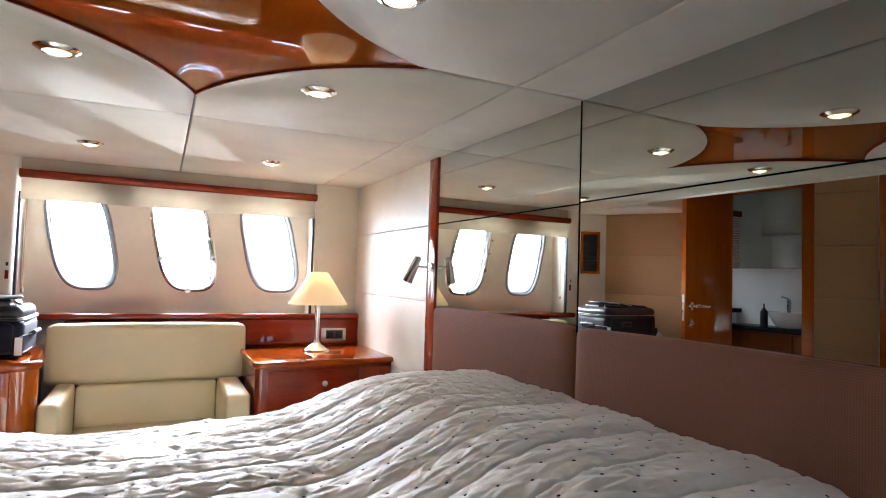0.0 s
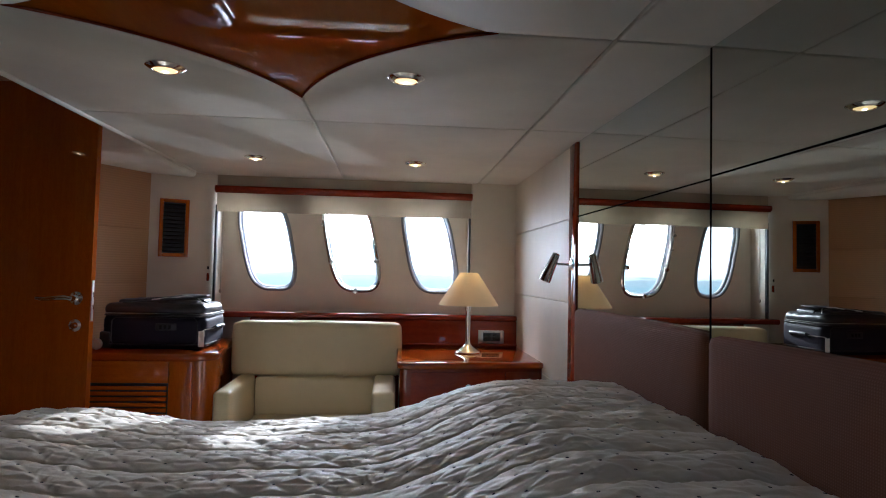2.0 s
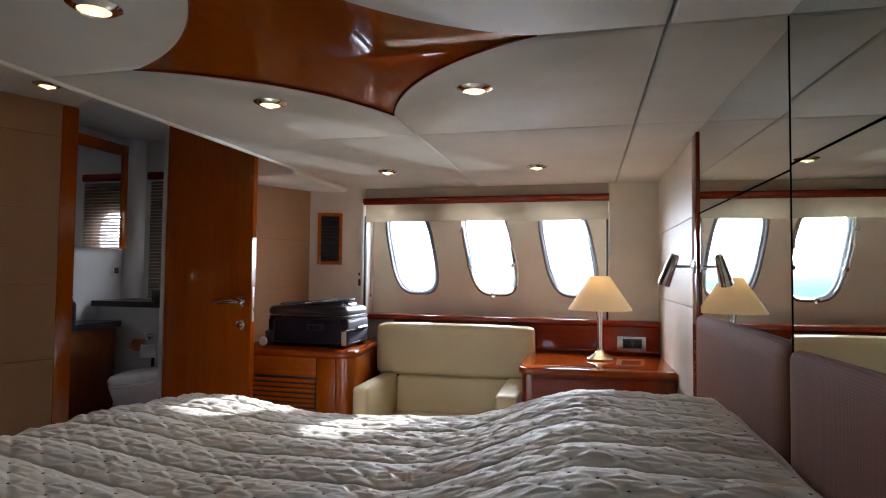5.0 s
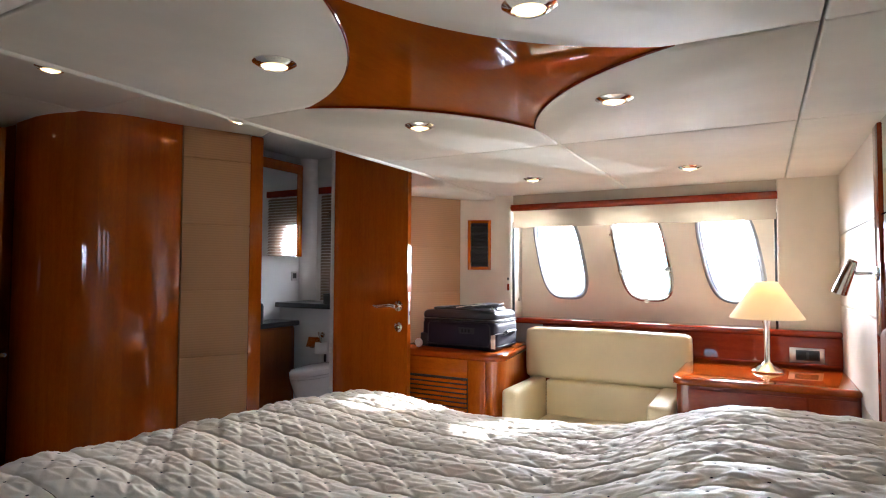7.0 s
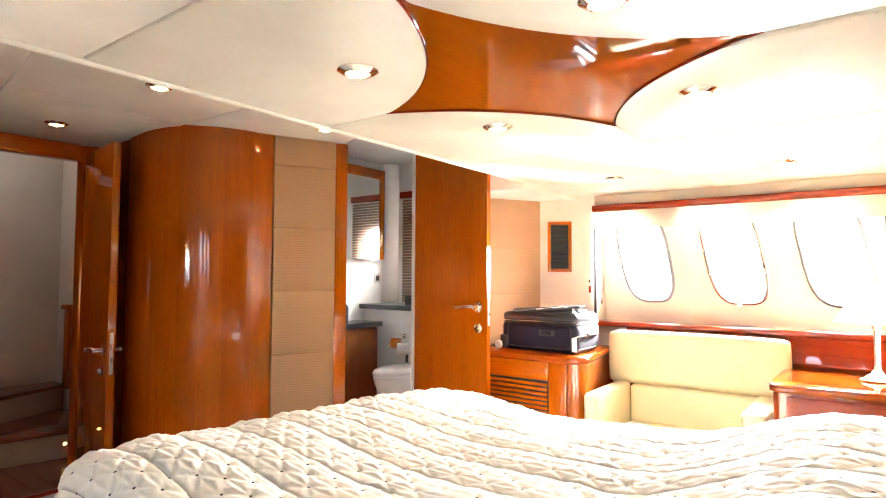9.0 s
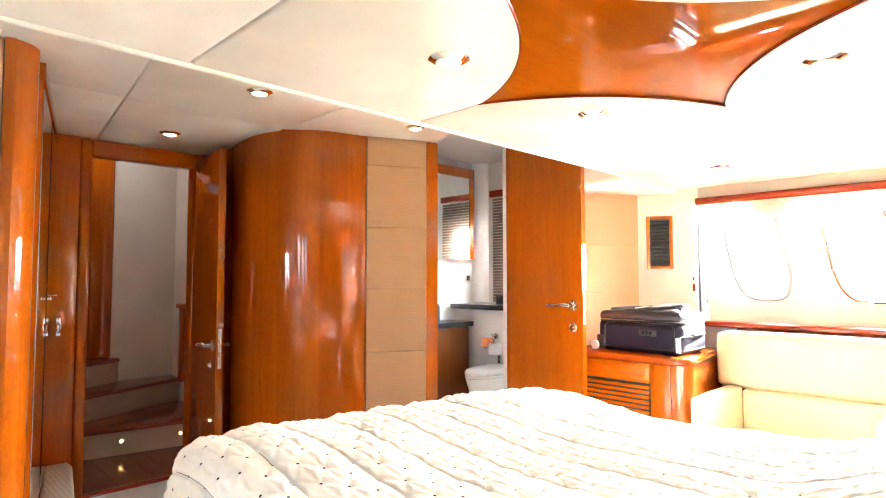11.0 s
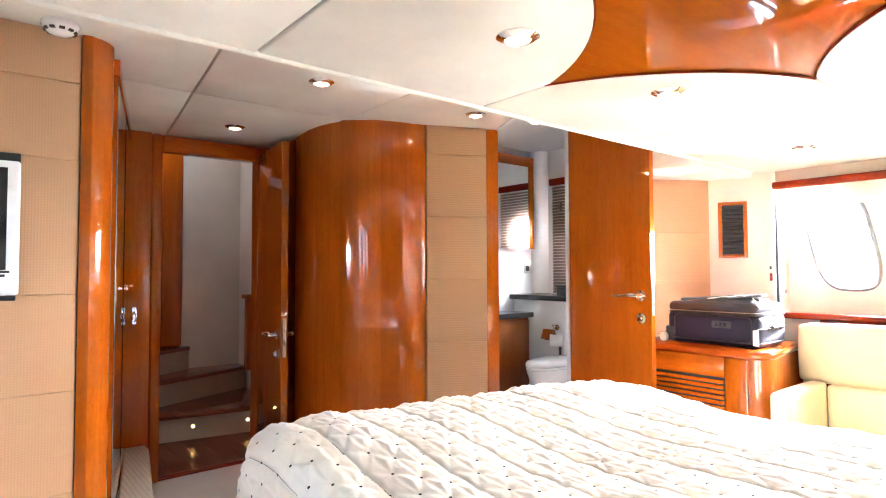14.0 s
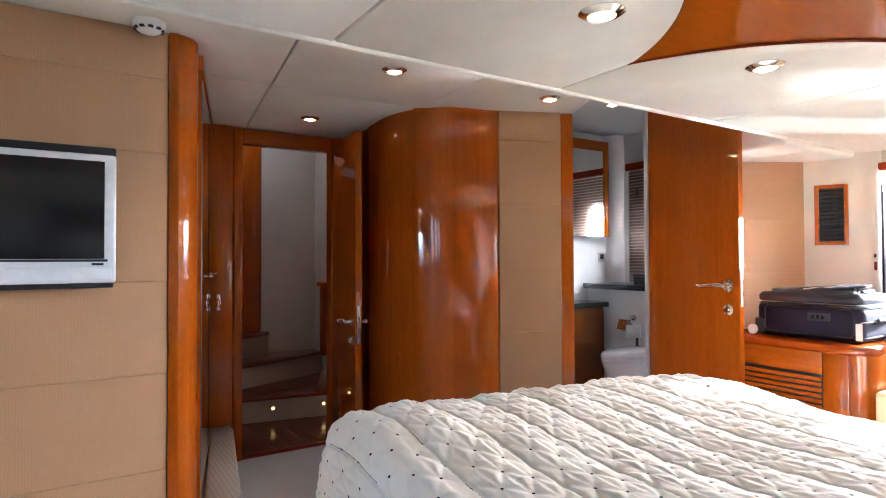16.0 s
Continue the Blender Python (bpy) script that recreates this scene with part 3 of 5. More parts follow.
part("cord", tube([(-2.385, 5.06, 1.75), (-2.387, 5.062, 1.4), (-2.384, 5.06, 1.10)], 0.0025, 6), FABRIC, blind)
part("cord_bead", lathe([(0, -0.018), (0.009, -0.012), (0.011, 0), (0.006, 0.014), (0, 0.016)], 10, m=Matrix.Translation((-2.384, 5.06, 1.09))), FABRIC, blind)
sw = thing("wall_switch", (-2.455, 5.0, 1.2), "small dark switches on the rounded column edge", "switch")
part("plate", box(-2.475, -2.455, 4.990, 5.002, 1.17, 1.23, 0.003, rot=pose(0, 0, 0, 0, 0, 35)), W_RED, sw)
part("button", box(-2.472, -2.458, 4.984, 4.996, 1.26, 1.285, 0.003, rot=pose(0, 0, 0, 0, 0, 35)), BLACK, sw)

# the opposite hull side closes the room behind the camera
south = ngon_with_holes(rect(-3.75, 0.02, FLOOR, 2.72), [port_outline(c) for c in PORTS], lambda u, v: (u, -1.0, v), (0, -0.08, 0))
solid("wall_south", south, CREAM, "cream hull wall with portholes on the other side", "wall", kind="structure", angle=30)

LAYOUT = METRES
# wall with the television, tan panels and the rounded cherry post
wall_w = solid("wall_west", box(-3.12, -2.985, -1.1, 0.458, 0, 2.3), TAN_TV, "wall covered with tan woven panels facing the bed foot", "wall", kind="structure")
ZT = (0.0, 0.50, 0.849, 1.183, 1.654, 1.927, 2.104)
for za, zb in zip(ZT, ZT[1:]):
    part("panel", box(-2.985, -2.966, -1.0, 0.456, za + 0.0006, zb - 0.0006, 0.003, 2), TAN_TV, wall_w)
post = [(-3.13, 0.459), (-2.962, 0.459), (-2.955, 0.49)] + [(-3.065 + 0.105 * math.cos(radians(a)), 0.470 + 0.105 * math.sin(radians(a))) for a in range(10, 91, 10)] + [(-3.13, 0.575)]
solid("trim_post", prism(post, 0.0, ENTRY_Z - 0.001), W_Z, "rounded lacquered cherry corner post", "trim", kind="structure", angle=30)

# wardrobe front with mirror doors in the entrance
ward = thing("wardrobe", (-3.75, 0.7, 0), "built-in wardrobe with mirrored doors and cherry edges", "wardrobe")
WP, WQ = Vector((-4.40, 0.875)), Vector((-3.135, 0.578))
def wp(t):
    return tuple(WP + (WQ - WP) * t)
part("body", wall_strip(wp(0), wp(1), 0.0, ENTRY_Z - 0.002, 0.12), W_Z, ward)
WD = (WQ - WP).normalized()
WN = Vector((-WD.y, WD.x))
def shift2(p, d):
    return (p[0] + WN.x * d, p[1] + WN.y * d)
for a, b in ((0.03, 0.49), (0.51, 0.985)):
    door = part("door", wall_strip(shift2(wp(a), 0.022), shift2(wp(b), 0.022), 0.27, 2.03, 0.021, 0.003), W_Z, ward)
    part("mirror_pane", wall_strip(shift2(wp(a + 0.04), 0.026), shift2(wp(b - 0.01), 0.026), 0.30, 2.0, 0.0035), MIRROR, door, "mirror set in the door")
    kp = shift2(wp(a + 0.02), 0.03)
    part("knob", lathe([(0, 0), (0.004, 0), (0.004, 0.006), (0.008, 0.010), (0.007, 0.015), (0, 0.017)], 12, m=Matrix.Translation((kp[0], kp[1], 1.18)) @ pose(0, 0, 0, -90)), CHROME, door)
part("top_rail", wall_strip(shift2(wp(0.02), 0.03), shift2(wp(0.99), 0.03), 2.035, 2.10, 0.03, 0.004), W_X, ward)
solid("plinth", prism([(-4.395, 0.885), (-4.395, 1.0), (-4.30, 1.0), (-3.30, 0.80), (-3.13, 0.74), (-3.13, 0.61)], 0.0, 0.24, 0.02, 3, edges="top"), PLINTH, "low step covered in beige ribbed carpet below the wardrobe", "step", kind="structure")

# entrance door wall and frame
solid("wall_entrance", box(-4.47, -4.40, 0.86, 1.015, 0, ENTRY_Z - 0.001, 0.002), W_Z, "cherry panel beside the entrance door", "wall", kind="structure")
pull = thing("door_pull", (-4.39, 0.93, 1.0), "small chrome flush pull on a cherry panel", "handle")
part("plate", box(-4.40, -4.393, 0.918, 0.942, 0.95, 1.05, 0.003), CHROME, pull)
part("ring", tube([(-4.388, 0.93 + 0.009 * math.cos(a), 1.0 + 0.035 * math.sin(a)) for a in [i * math.pi / 8 for i in range(16)]], 0.004, 6, closed=True), CHROME, pull)
dfr = thing("door_frame", (-4.43, 1.37, 0), "cherry frame round the open entrance door", "door frame", kind="structure")
part("jamb", box(-4.49, -4.385, 1.017, 1.075, 0.0, 2.10, 0.012, 3), W_Z, dfr)
part("jamb", box(-4.49, -4.385, 1.665, 1.725, 0.0, 2.10, 0.012, 3), W_Z, dfr)
part("head", box(-4.488, -4.387, 1.0755, 1.6645, 2.0, 2.098, 0.012, 3), W_Y, dfr)
solid("wall_above_door", box(-4.6, -4.42, 0.4, 2.3, 2.1, 2.6), CREAM, "cream wall above the door frame", "wall", kind="structure")


def lever(parent, m, length=0.13):
    """A lever handle on its rose, built towards -y with the grip towards -x, then moved by m."""
    h = part("door_handle", lathe([(0, 0), (0.026, 0), (0.026, 0.006), (0.012, 0.009), (0.010, 0.045), (0, 0.047)], 18, m=m @ pose(0, 0, 0, 90)), CHROME, parent, "polished chrome lever")
    pts = [(0.006, -0.042, 0), (-0.02, -0.046, 0.004), (-0.05, -0.048, 0.001), (-length * 0.8, -0.047, -0.004), (-length, -0.042, -0.001)]
    part("grip", tube([m @ Vector(p) for p in pts], [0.012, 0.015, 0.014, 0.0115, 0.008], 10), CHROME, h)
    return h


def door_leaf(name, hinge, free, z1, label, handle_z, key_dz, off, both=False, z0=0.015):
    hinge, free = Vector(hinge), Vector(free)
    d = (free - hinge).normalized()
    ob = thing(name, (hinge.x, hinge.y, 0), label, "door", kind="structure")
    part("leaf", wall_strip(tuple(free), tuple(hinge), z0, z1, 0.04, 0.003), W_Z, ob)
    n = Vector((d.y, -d.x))           # towards the camera
    ang = math.degrees(math.atan2(d.y, d.x))
    p = free - d * off
    m = Matrix.Translation((p.x + n.x * 0.0, p.y + n.y * 0.0, handle_z)) @ pose(0, 0, 0, 0, 0, ang) @ Matrix.Scale(1.15 / LAYOUT.median_scale, 4)
    h = lever(ob, m)
    part("key_rose", lathe([(0, 0), (0.024, 0), (0.024, 0.006), (0.014, 0.010), (0.010, 0.022), (0, 0.022)], 16, m=m @ pose(0, 0, key_dz) @ pose(0, 0, 0, 90)), CHROME, ob, "chrome lock knob")
    e = free + d * 0.002 - n * 0.02
    em = Matrix.Translation((e.x, e.y, handle_z)) @ pose(0, 0, 0, 0, 0, ang)
    pl = box(-0.0015, 0.0015, -0.010, 0.010, -0.13, 0.10, 0.001, 1)
    pl.transform(em)
    part("lock_plate", pl, STEEL, ob, "steel lock plate on the edge")
    for dz in (0.02, -0.05):
        q = box(0.0, 0.005, -0.005, 0.005, dz - 0.015, dz + 0.015, 0.002, 1)
        q.transform(em)
        part("bolt", q, CHROME, ob)
    if both:
        m2 = Matrix.Translation((p.x - n.x * 0.04, p.y - n.y * 0.04, handle_z)) @ pose(0, 0, 0, 0, 0, ang) @ Matrix.Diagonal((1, -1, 1, 1))
        lever(ob, m2)
    return ob


door_leaf("door_1", (-4.385, 1.672), (-3.845, 1.60), 2.04, "open cherry entrance door with a chrome lever", 0.882, -0.10, 0.065, True)

# lobby with winding stairs beyond the entrance door
solid("wall_lobby", box(-6.14, -6.05, 1.648, 2.6, 0, 2.6), CREAM, "plain cream wall of the stair lobby", "wall", kind="structure")
solid("wall_lobby_side", box(-6.6, -4.50, 2.16, 2.25, 0, 2.6), CREAM, "cream side wall of the stair lobby", "wall", kind="structure")
solid("wall_lobby_left", box(-6.6, -4.50, 0.78, 0.86, 0, 2.6), W_Z, "cherry side wall of the stair lobby", "wall", kind="structure")
solid("wall_lobby_end", box(-6.7, -6.6, 0.8, 2.6, 0, 2.6), W_Z, "cherry wall at the top of the stairs", "wall", kind="structure")
solid("ceiling_lobby", box(-6.7, -4.47, 0.7, 2.6, 2.6, 2.66), CEIL, "off-white lobby ceiling", "ceiling", kind="structure")
solid("lobby_post", box(-6.16, -6.03, 1.47, 1.645, 0.602, 2.6, 0.02, 3), W_Z, "cherry post at the turn of the stairs", "post", kind="structure")
for k, (poly, za) in enumerate((([(-5.30, 0.87), (-5.07, 2.155), (-6.045, 2.155), (-6.58, 1.6), (-6.58, 0.87)], 0.0),
                                ([(-5.34, 0.87), (-5.87, 2.155), (-6.045, 2.155), (-6.045, 1.6), (-6.58, 1.6), (-6.58, 0.87)], 0.2),
                                ([(-5.52, 0.87), (-6.005, 1.70), (-6.046, 1.70), (-6.046, 1.6), (-6.58, 1.6), (-6.58, 0.87)], 0.4))):
    st = thing("stair", (-5.5, 1.4, za), "curved stair step with a dark cherry tread and tan riser", "stair", "winding stairs", "structure")
    part("riser", prism(poly, za, za + 0.168), RISER, st)
    tread = [(x + (0.03 if x > -6.02 else 0), y) for x, y in poly]
    part("tread", prism(tread, za + 0.17, za + 0.20, 0.008, 2), W_FLOOR, st, "dark cherry tread")
sl = thing("step_light", (-5.18, 1.5, 0.1), "small round lit step light in the stair riser", "light", "step lights")
for yy in (1.50, 1.89):
    xx = -5.30 + (yy - 0.87) * 0.23 / 1.285
    if yy == 1.50:
        part("lens", lathe([(0, 0), (0.012, 0), (0.010, 0.005), (0, 0.007)], 14, m=Matrix.Translation((xx + 0.002, yy, 0.10)) @ pose(0, 0, 0, 0, 90)), STEPLIGHT, sl, "glowing warm lens")
        part("bezel", lathe([(0.012, 0), (0.019, 0), (0.017, 0.005), (0.012, 0.006), (0.012, 0)], 14, m=Matrix.Translation((xx + 0.002, yy, 0.10)) @ pose(0, 0, 0, 0, 90), cap=False), CHROME, sl)
    else:
        copy_thing(sl, Matrix.Translation((xx + 0.007, yy, 0.1)))
hr = thing("handrail_post", (-5.62, 2.08, 0), "short cherry handrail post by the stairs", "handrail")
part("post", box(-5.66, -5.58, 2.06, 2.14, 0.4, 1.02, 0.01), W_Z, hr)
part("cap", box(-5.68, -5.56, 2.04, 2.155, 1.02, 1.06, 0.012, 3), W_X, hr)

# curved cherry wall and bathroom front
front = [(-4.045, 1.83), (-4.04, 1.785), (-4.02, 1.765), (-3.98, 1.752)]
P0, C0, C1, P1 = Vector((-3.75, 1.728)), Vector((-3.33, 1.72)), Vector((-3.248, 1.95)), Vector((-3.243, 2.215))
front += [tuple((1 - t) ** 3 * P0 + 3 * t * (1 - t) ** 2 * C0 + 3 * t * t * (1 - t) * C1 + t ** 3 * P1) for t in (i / 28 for i in range(0, 29))]
back = []
for i, p in enumerate(front):
    a, b = Vector(front[max(0, i - 1)]), Vector(front[min(len(front) - 1, i + 1)])
    d = (b - a).normalized()
    back.append((p[0] - d.y * 0.05, p[1] + d.x * 0.05))
solid("wall_curved", prism(front + back[::-1], 0.0, ENTRY_Z + 0.25), W_Z, "curved wall of glossy lacquered cherry veneer", "wall", kind="structure", angle=30)
solid("wall_bath_lining", wall_strip((-3.125, 2.568), (-3.287, 2.241), 0.1, 2.33, 0.012), WHITE, "white gelcoat lining on the bathroom side of the partition", "wall", kind="structure")
bm = box(-4.40, -3.96, 2.02, 2.07, 0, ENTRY_Z + 0.25)
box(-4.47, -4.402, 1.727, 2.07, 0, ENTRY_Z + 0.25, bm=bm)
solid("wall_behind_door", bm, W_Z, "cherry wall in the deep recess behind the entrance door", "wall", kind="structure")
PA, PB = (-3.243, 2.22), (-3.082, 2.545)
wb = solid("wall_bathroom", wall_strip((-3.088, 2.548), (-3.249, 2.223), 0, ENTRY_Z + 0.25, 0.04), TAN, "bathroom partition with tan ribbed panels", "wall", kind="structure")
ZB = (0.0, 0.48, 0.846, 1.211, 1.573, 1.939, 2.104)
for za, zb in zip(ZB, ZB[1:]):
    part("panel", wall_strip((PB[0] + 0.012, PB[1] - 0.006), (PA[0] + 0.012, PA[1] - 0.006), za + 0.0006, zb - 0.0006, 0.018, 0.003, 2, gap=0.001), TAN, wb)
solid("bathroom_jamb", wall_strip((-3.040, 2.605), (-3.070, 2.540), 0, ENTRY_Z, 0.09, 0.014, 3), W_Z, "cherry door jamb of the bathroom", "door frame", kind="structure")
LAYOUT = CABIN
solid("bathroom_jamb_hinge", wall_strip((-3.40, 3.82), (-3.388, 3.742), FLOOR, 2.40, 0.03, 0.006), W_Z, "cherry hinge jamb of the bathroom", "door frame", kind="structure")
LAYOUT = METRES
solid("bathroom_lintel", wall_strip((-2.155, 2.147), (-3.06, 2.615), ENTRY_Z - 0.001, 2.4, 0.03), WHITE, "white strip between the entrance and bathroom ceilings", "wall", kind="structure")
LAYOUT = CABIN
door_leaf("door_2", (-3.385, 3.735), (-2.70, 3.68), 2.315, "open glossy cherry bathroom door with a chrome lever", 1.085, -0.105, 0.075, z0=FLOOR + 0.15)
wt = solid("wall_corner", wall_strip((-2.872, 4.835), (-3.43, 3.83), FLOOR, 2.4, 0.06), TAN, "corner wall covered with tan ribbed panels", "wall", kind="structure")
ZC = (FLOOR, 0.74, 1.15, 1.55, 1.985)
for za, zb in zip(ZC, ZC[1:]):
    part("panel", wall_strip((-2.862, 4.828), (-3.42, 3.823), za + 0.0006, zb - 0.0006, 0.012, 0.003, 2), TAN, wt)

# ---- bathroom ----
LAYOUT = METRES
solid("wall_bath_back", box(-4.20, -4.12, 2.28, 4.30, 0, 2.45), WHITE, "white gelcoat bathroom wall behind the vanity", "wall", kind="structure")
solid("wall_bath_near", box(-4.12, -3.36, 2.20, 2.28, 0, 2.45), WHITE, "white gelcoat bathroom wall", "wall", kind="structure")
bath_hole = [(-3.52 + 0.13 * math.cos(2 * math.pi * i / 28), 1.56 + 0.20 * math.sin(2 * math.pi * i / 28)) for i in range(28)]
solid("wall_bath_hull", ngon_with_holes(rect(-4.12, -2.55, 1.0, 2.45), [bath_hole], lambda u, v: (u, 4.20, v), (0, 0.07, 0)), WHITE, "white bathroom hull wall with a porthole", "wall", kind="structure", angle=30)
solid("wall_bath_side", wall_strip((-2.905, 3.06), (-2.62, 4.2), 0, 2.33, 0.03), WHITE, "white bathroom side wall", "wall", kind="structure")
solid("ceiling_bath", prism([(-4.2, 2.2), (-3.2, 2.2), (-3.06, 2.62), (-2.16, 2.16), (-2.16, 4.3), (-4.2, 4.3)], 2.33, 2.40), WHITE, "white bathroom ceiling panel", "ceiling", kind="structure")
solid("floor_bath", prism([(-4.12, 2.28), (-3.26, 2.28), (-3.12, 2.56), (-2.88, 3.02), (-2.66, 4.2), (-4.12, 4.2)], 0.002, 0.10), W_FLOOR, "raised dark wooden bathroom floor", "floor", kind="structure")
solid("bath_column", prism([(-4.118, 4.198), (-4.118, 4.09)] + [(-4.118 + 0.11 * math.sin(radians(a)), 4.198 - 0.11 * math.cos(radians(a))) for a in range(15, 91, 15)], 1.06, 2.33), WHITE, "rounded white corner in the bathroom", "wall", kind="structure")
solid("bath_ledge_wall", box(-4.118, -2.75, 3.86, 4.19, 0.10, 1.012), WHITE, "white boxed wall behind the toilet", "wall", kind="structure")
solid("bath_ledge", box(-4.117, -2.75, 3.80, 4.195, 1.013, 1.055, 0.006), GRANITE, "black granite ledge above the toilet", "shelf", kind="structure")
van = thing("vanity", (-3.98, 3.2, 0.1), "cherry bathroom vanity with a black granite top", "vanity")
part("body", box(-4.117, -3.87, 2.60, 3.77, 0.10, 0.872, 0.003), W_DIMMED, van)
for ya, yb in ((2.62, 3.14), (3.16, 3.76)):
    part("door", box(-3.869, -3.852, ya, yb, 0.16, 0.86, 0.004), W_DIMMED, van)
part("countertop", box(-4.117, -3.83, 2.60, 3.795, 0.874, 0.915, 0.005), GRANITE, van, "black granite countertop")
cab = thing("mirror_cabinet", (-4.0, 3.2, 1.45), "wall cabinet with a mirror door in a cherry frame", "mirror cabinet")
part("body", box(-4.118, -3.93, 2.60, 3.90, 1.44, 2.22, 0.004), W_Z, cab)
fr = bmesh.new()
box(-3.929, -3.912, 2.60, 3.90, 2.14, 2.22, 0.004, 2, fr)
box(-3.929, -3.912, 3.84, 3.90, 1.44, 2.1395, 0.004, 2, fr)
part("door_frame", fr, W_Z, cab)
part("mirror_pane", box(-3.929, -3.918, 2.62, 3.838, 1.44, 2.138), MIRROR_CLEAR, cab, "mirror door")
pl = thing("wall_socket", (-4.11, 4.03, 1.28), "small grey socket on the white bathroom wall", "socket")
part("plate", box(-4.1195, -4.108, 3.99, 4.06, 1.235, 1.315, 0.003), STEEL, pl)
part("insert", box(-4.109, -4.104, 4.005, 4.045, 1.255, 1.30, 0.002), BLACK, pl)
vb = thing("venetian_blind", (-3.7, 4.15, 1.06), "brown slatted blind over the bathroom porthole", "window blind")
part("valance", box(-3.92, -3.29, 4.10, 4.15, 2.0, 2.06, 0.01, 3), W_RED, vb, "red cherry valance")
for i in range(36):
    z = 1.075 + i * 0.0258
    bmx = box(-3.90, -3.295, 4.116, 4.144, -0.0006, 0.0006)
    bmx.transform(Matrix.Translation((0, 4.13, z)) @ pose(0, 0, 0, 50) @ Matrix.Translation((0, -4.13, 0)))
    part("slat", bmx, BLIND, vb, smooth=False)
for xx in (-3.74, -3.40):
    part("ladder_cord", tube([(xx, 4.117, 1.07), (xx, 4.117, 2.0)], 0.0015, 5), FABRIC, vb)
basin = thing("washbasin", (-3.975, 3.25, 0.915), "white porcelain vessel basin on the black granite top", "washbasin")
bmv = lathe([(0, 0.0), (0.070, 0.0), (0.095, 0.02), (0.128, 0.09), (0.138, 0.138), (0.133, 0.140), (0.120, 0.092), (0.085, 0.028), (0, 0.018)], 32)
bmv.transform(Matrix.Translation((-3.975, 3.25, 0.9155)) @ Matrix.Diagonal((1, 1.3, 1, 1)))
part("bowl", bmv, PORCELAIN, basin)
part("drain", lathe([(0, 0), (0.018, 0), (0.016, 0.004), (0, 0.005)], 14, m=Matrix.Translation((-3.975, 3.25, 0.9335))), CHROME, basin)
tap = thing("tap", (-4.09, 3.33, 0.915), "chrome mixer tap behind the white basin", "tap")
part("spout", tube([(-4.098, 3.33, 0.916), (-4.098, 3.33, 1.12), (-4.085, 3.32, 1.155), (-4.04, 3.30, 1.16), (-3.99, 3.275, 1.145)], [0.018, 0.016, 0.015, 0.013, 0.012], 12), CHROME, tap)
part("lever", tube([(-4.095, 3.33, 1.165), (-4.09, 3.35, 1.175), (-4.06, 3.38, 1.185)], 0.007, 8), CHROME, tap)
soap = thing("soap_bottle", (-3.95, 3.47, 0.915), "dark soap bottle with a pump on the granite top", "bottle")
sm_ = Matrix.Translation((-3.95, 3.47, 0.9155))
part("body", lathe([(0, 0), (0.030, 0), (0.032, 0.006), (0.032, 0.125), (0.024, 0.145), (0.012, 0.152), (0.012, 0.165), (0, 0.165)], 20, m=sm_), BLACK, soap)
part("pump", tube([sm_ @ Vector((0, 0, 0.165)), sm_ @ Vector((0, 0, 0.195)), sm_ @ Vector((0.012, -0.008, 0.20)), sm_ @ Vector((0.03, -0.02, 0.194))], 0.006, 8), BLACK, soap)
hk = thing("wall_hook", (-3.86, 4.19, 1.8), "small dark hook on the white bathroom wall", "hook")
part("body", box(-3.868, -3.852, 4.186, 4.1995, 1.79, 1.86, 0.004), BLACK, hk)
part("arm", tube([(-3.86, 4.187, 1.805), (-3.86, 4.165, 1.80), (-3.86, 4.16, 1.82)], 0.005, 6), BLACK, hk)
wbx = thing("dark_box", (-3.55, 4.0, 1.055), "small black box on the granite ledge", "box")
part("body", box(-3.70, -3.55, 3.93, 4.08, 1.0555, 1.12, 0.006), BLACK, wbx)
part("lid", box(-3.703, -3.547, 3.927, 4.083, 1.1205, 1.133, 0.005), BLACK, wbx)
# toilet
wc = thing("toilet", (-3.60, 3.6, 0.1), "white porcelain toilet with its lid closed", "toilet")
def oval(s, fl=0.0):
    return [(-3.470 + 0.118 * s * math.cos(a), 3.60 + (0.27 if math.sin(a) < 0 else 0.24) * s * math.sin(a)) for a in [2 * math.pi * i / 32 for i in range(32)]]
bm = bmesh.new()
rings = []
for s, z in ((0.62, 0.10), (0.60, 0.16), (0.66, 0.30), (0.84, 0.43), (0.97, 0.512), (0.985, 0.528)):
    rings.append([bm.verts.new((x, y, z)) for x, y in oval(s)])
for a, b in zip(rings, rings[1:]):
    for i in range(32):
        bm.faces.new((a[i], a[(i + 1) % 32], b[(i + 1) % 32], b[i]))
bm.faces.new(rings[0][::-1]); bm.faces.new(rings[-1])
part("bowl", bm, PORCELAIN, wc)
part("seat", prism(oval(1.0), 0.531, 0.548, 0.006, 2), PORCELAIN, wc)
bm = bmesh.new()
rings = [[bm.verts.new((x, y, z)) for x, y in oval(s)] for s, z in ((1.0, 0.552), (1.02, 0.562), (1.01, 0.580), (0.95, 0.594), (0.75, 0.603), (0.35, 0.607))]
for a, b in zip(rings, rings[1:]):
    for i in range(32):
        bm.faces.new((a[i], a[(i + 1) % 32], b[(i + 1) % 32], b[i]))
bm.faces.new(rings[0][::-1]); bm.faces.new(rings[-1])
part("lid", bm, PORCELAIN, wc)
part("cistern_neck", box(-3.60, -3.445, 3.76, 3.858, 0.10, 0.46, 0.03, 3), PORCELAIN, wc)
tr = thing("toilet_roll_holder", (-3.72, 3.85, 0.75), "chrome holder with a white paper roll", "roll holder")
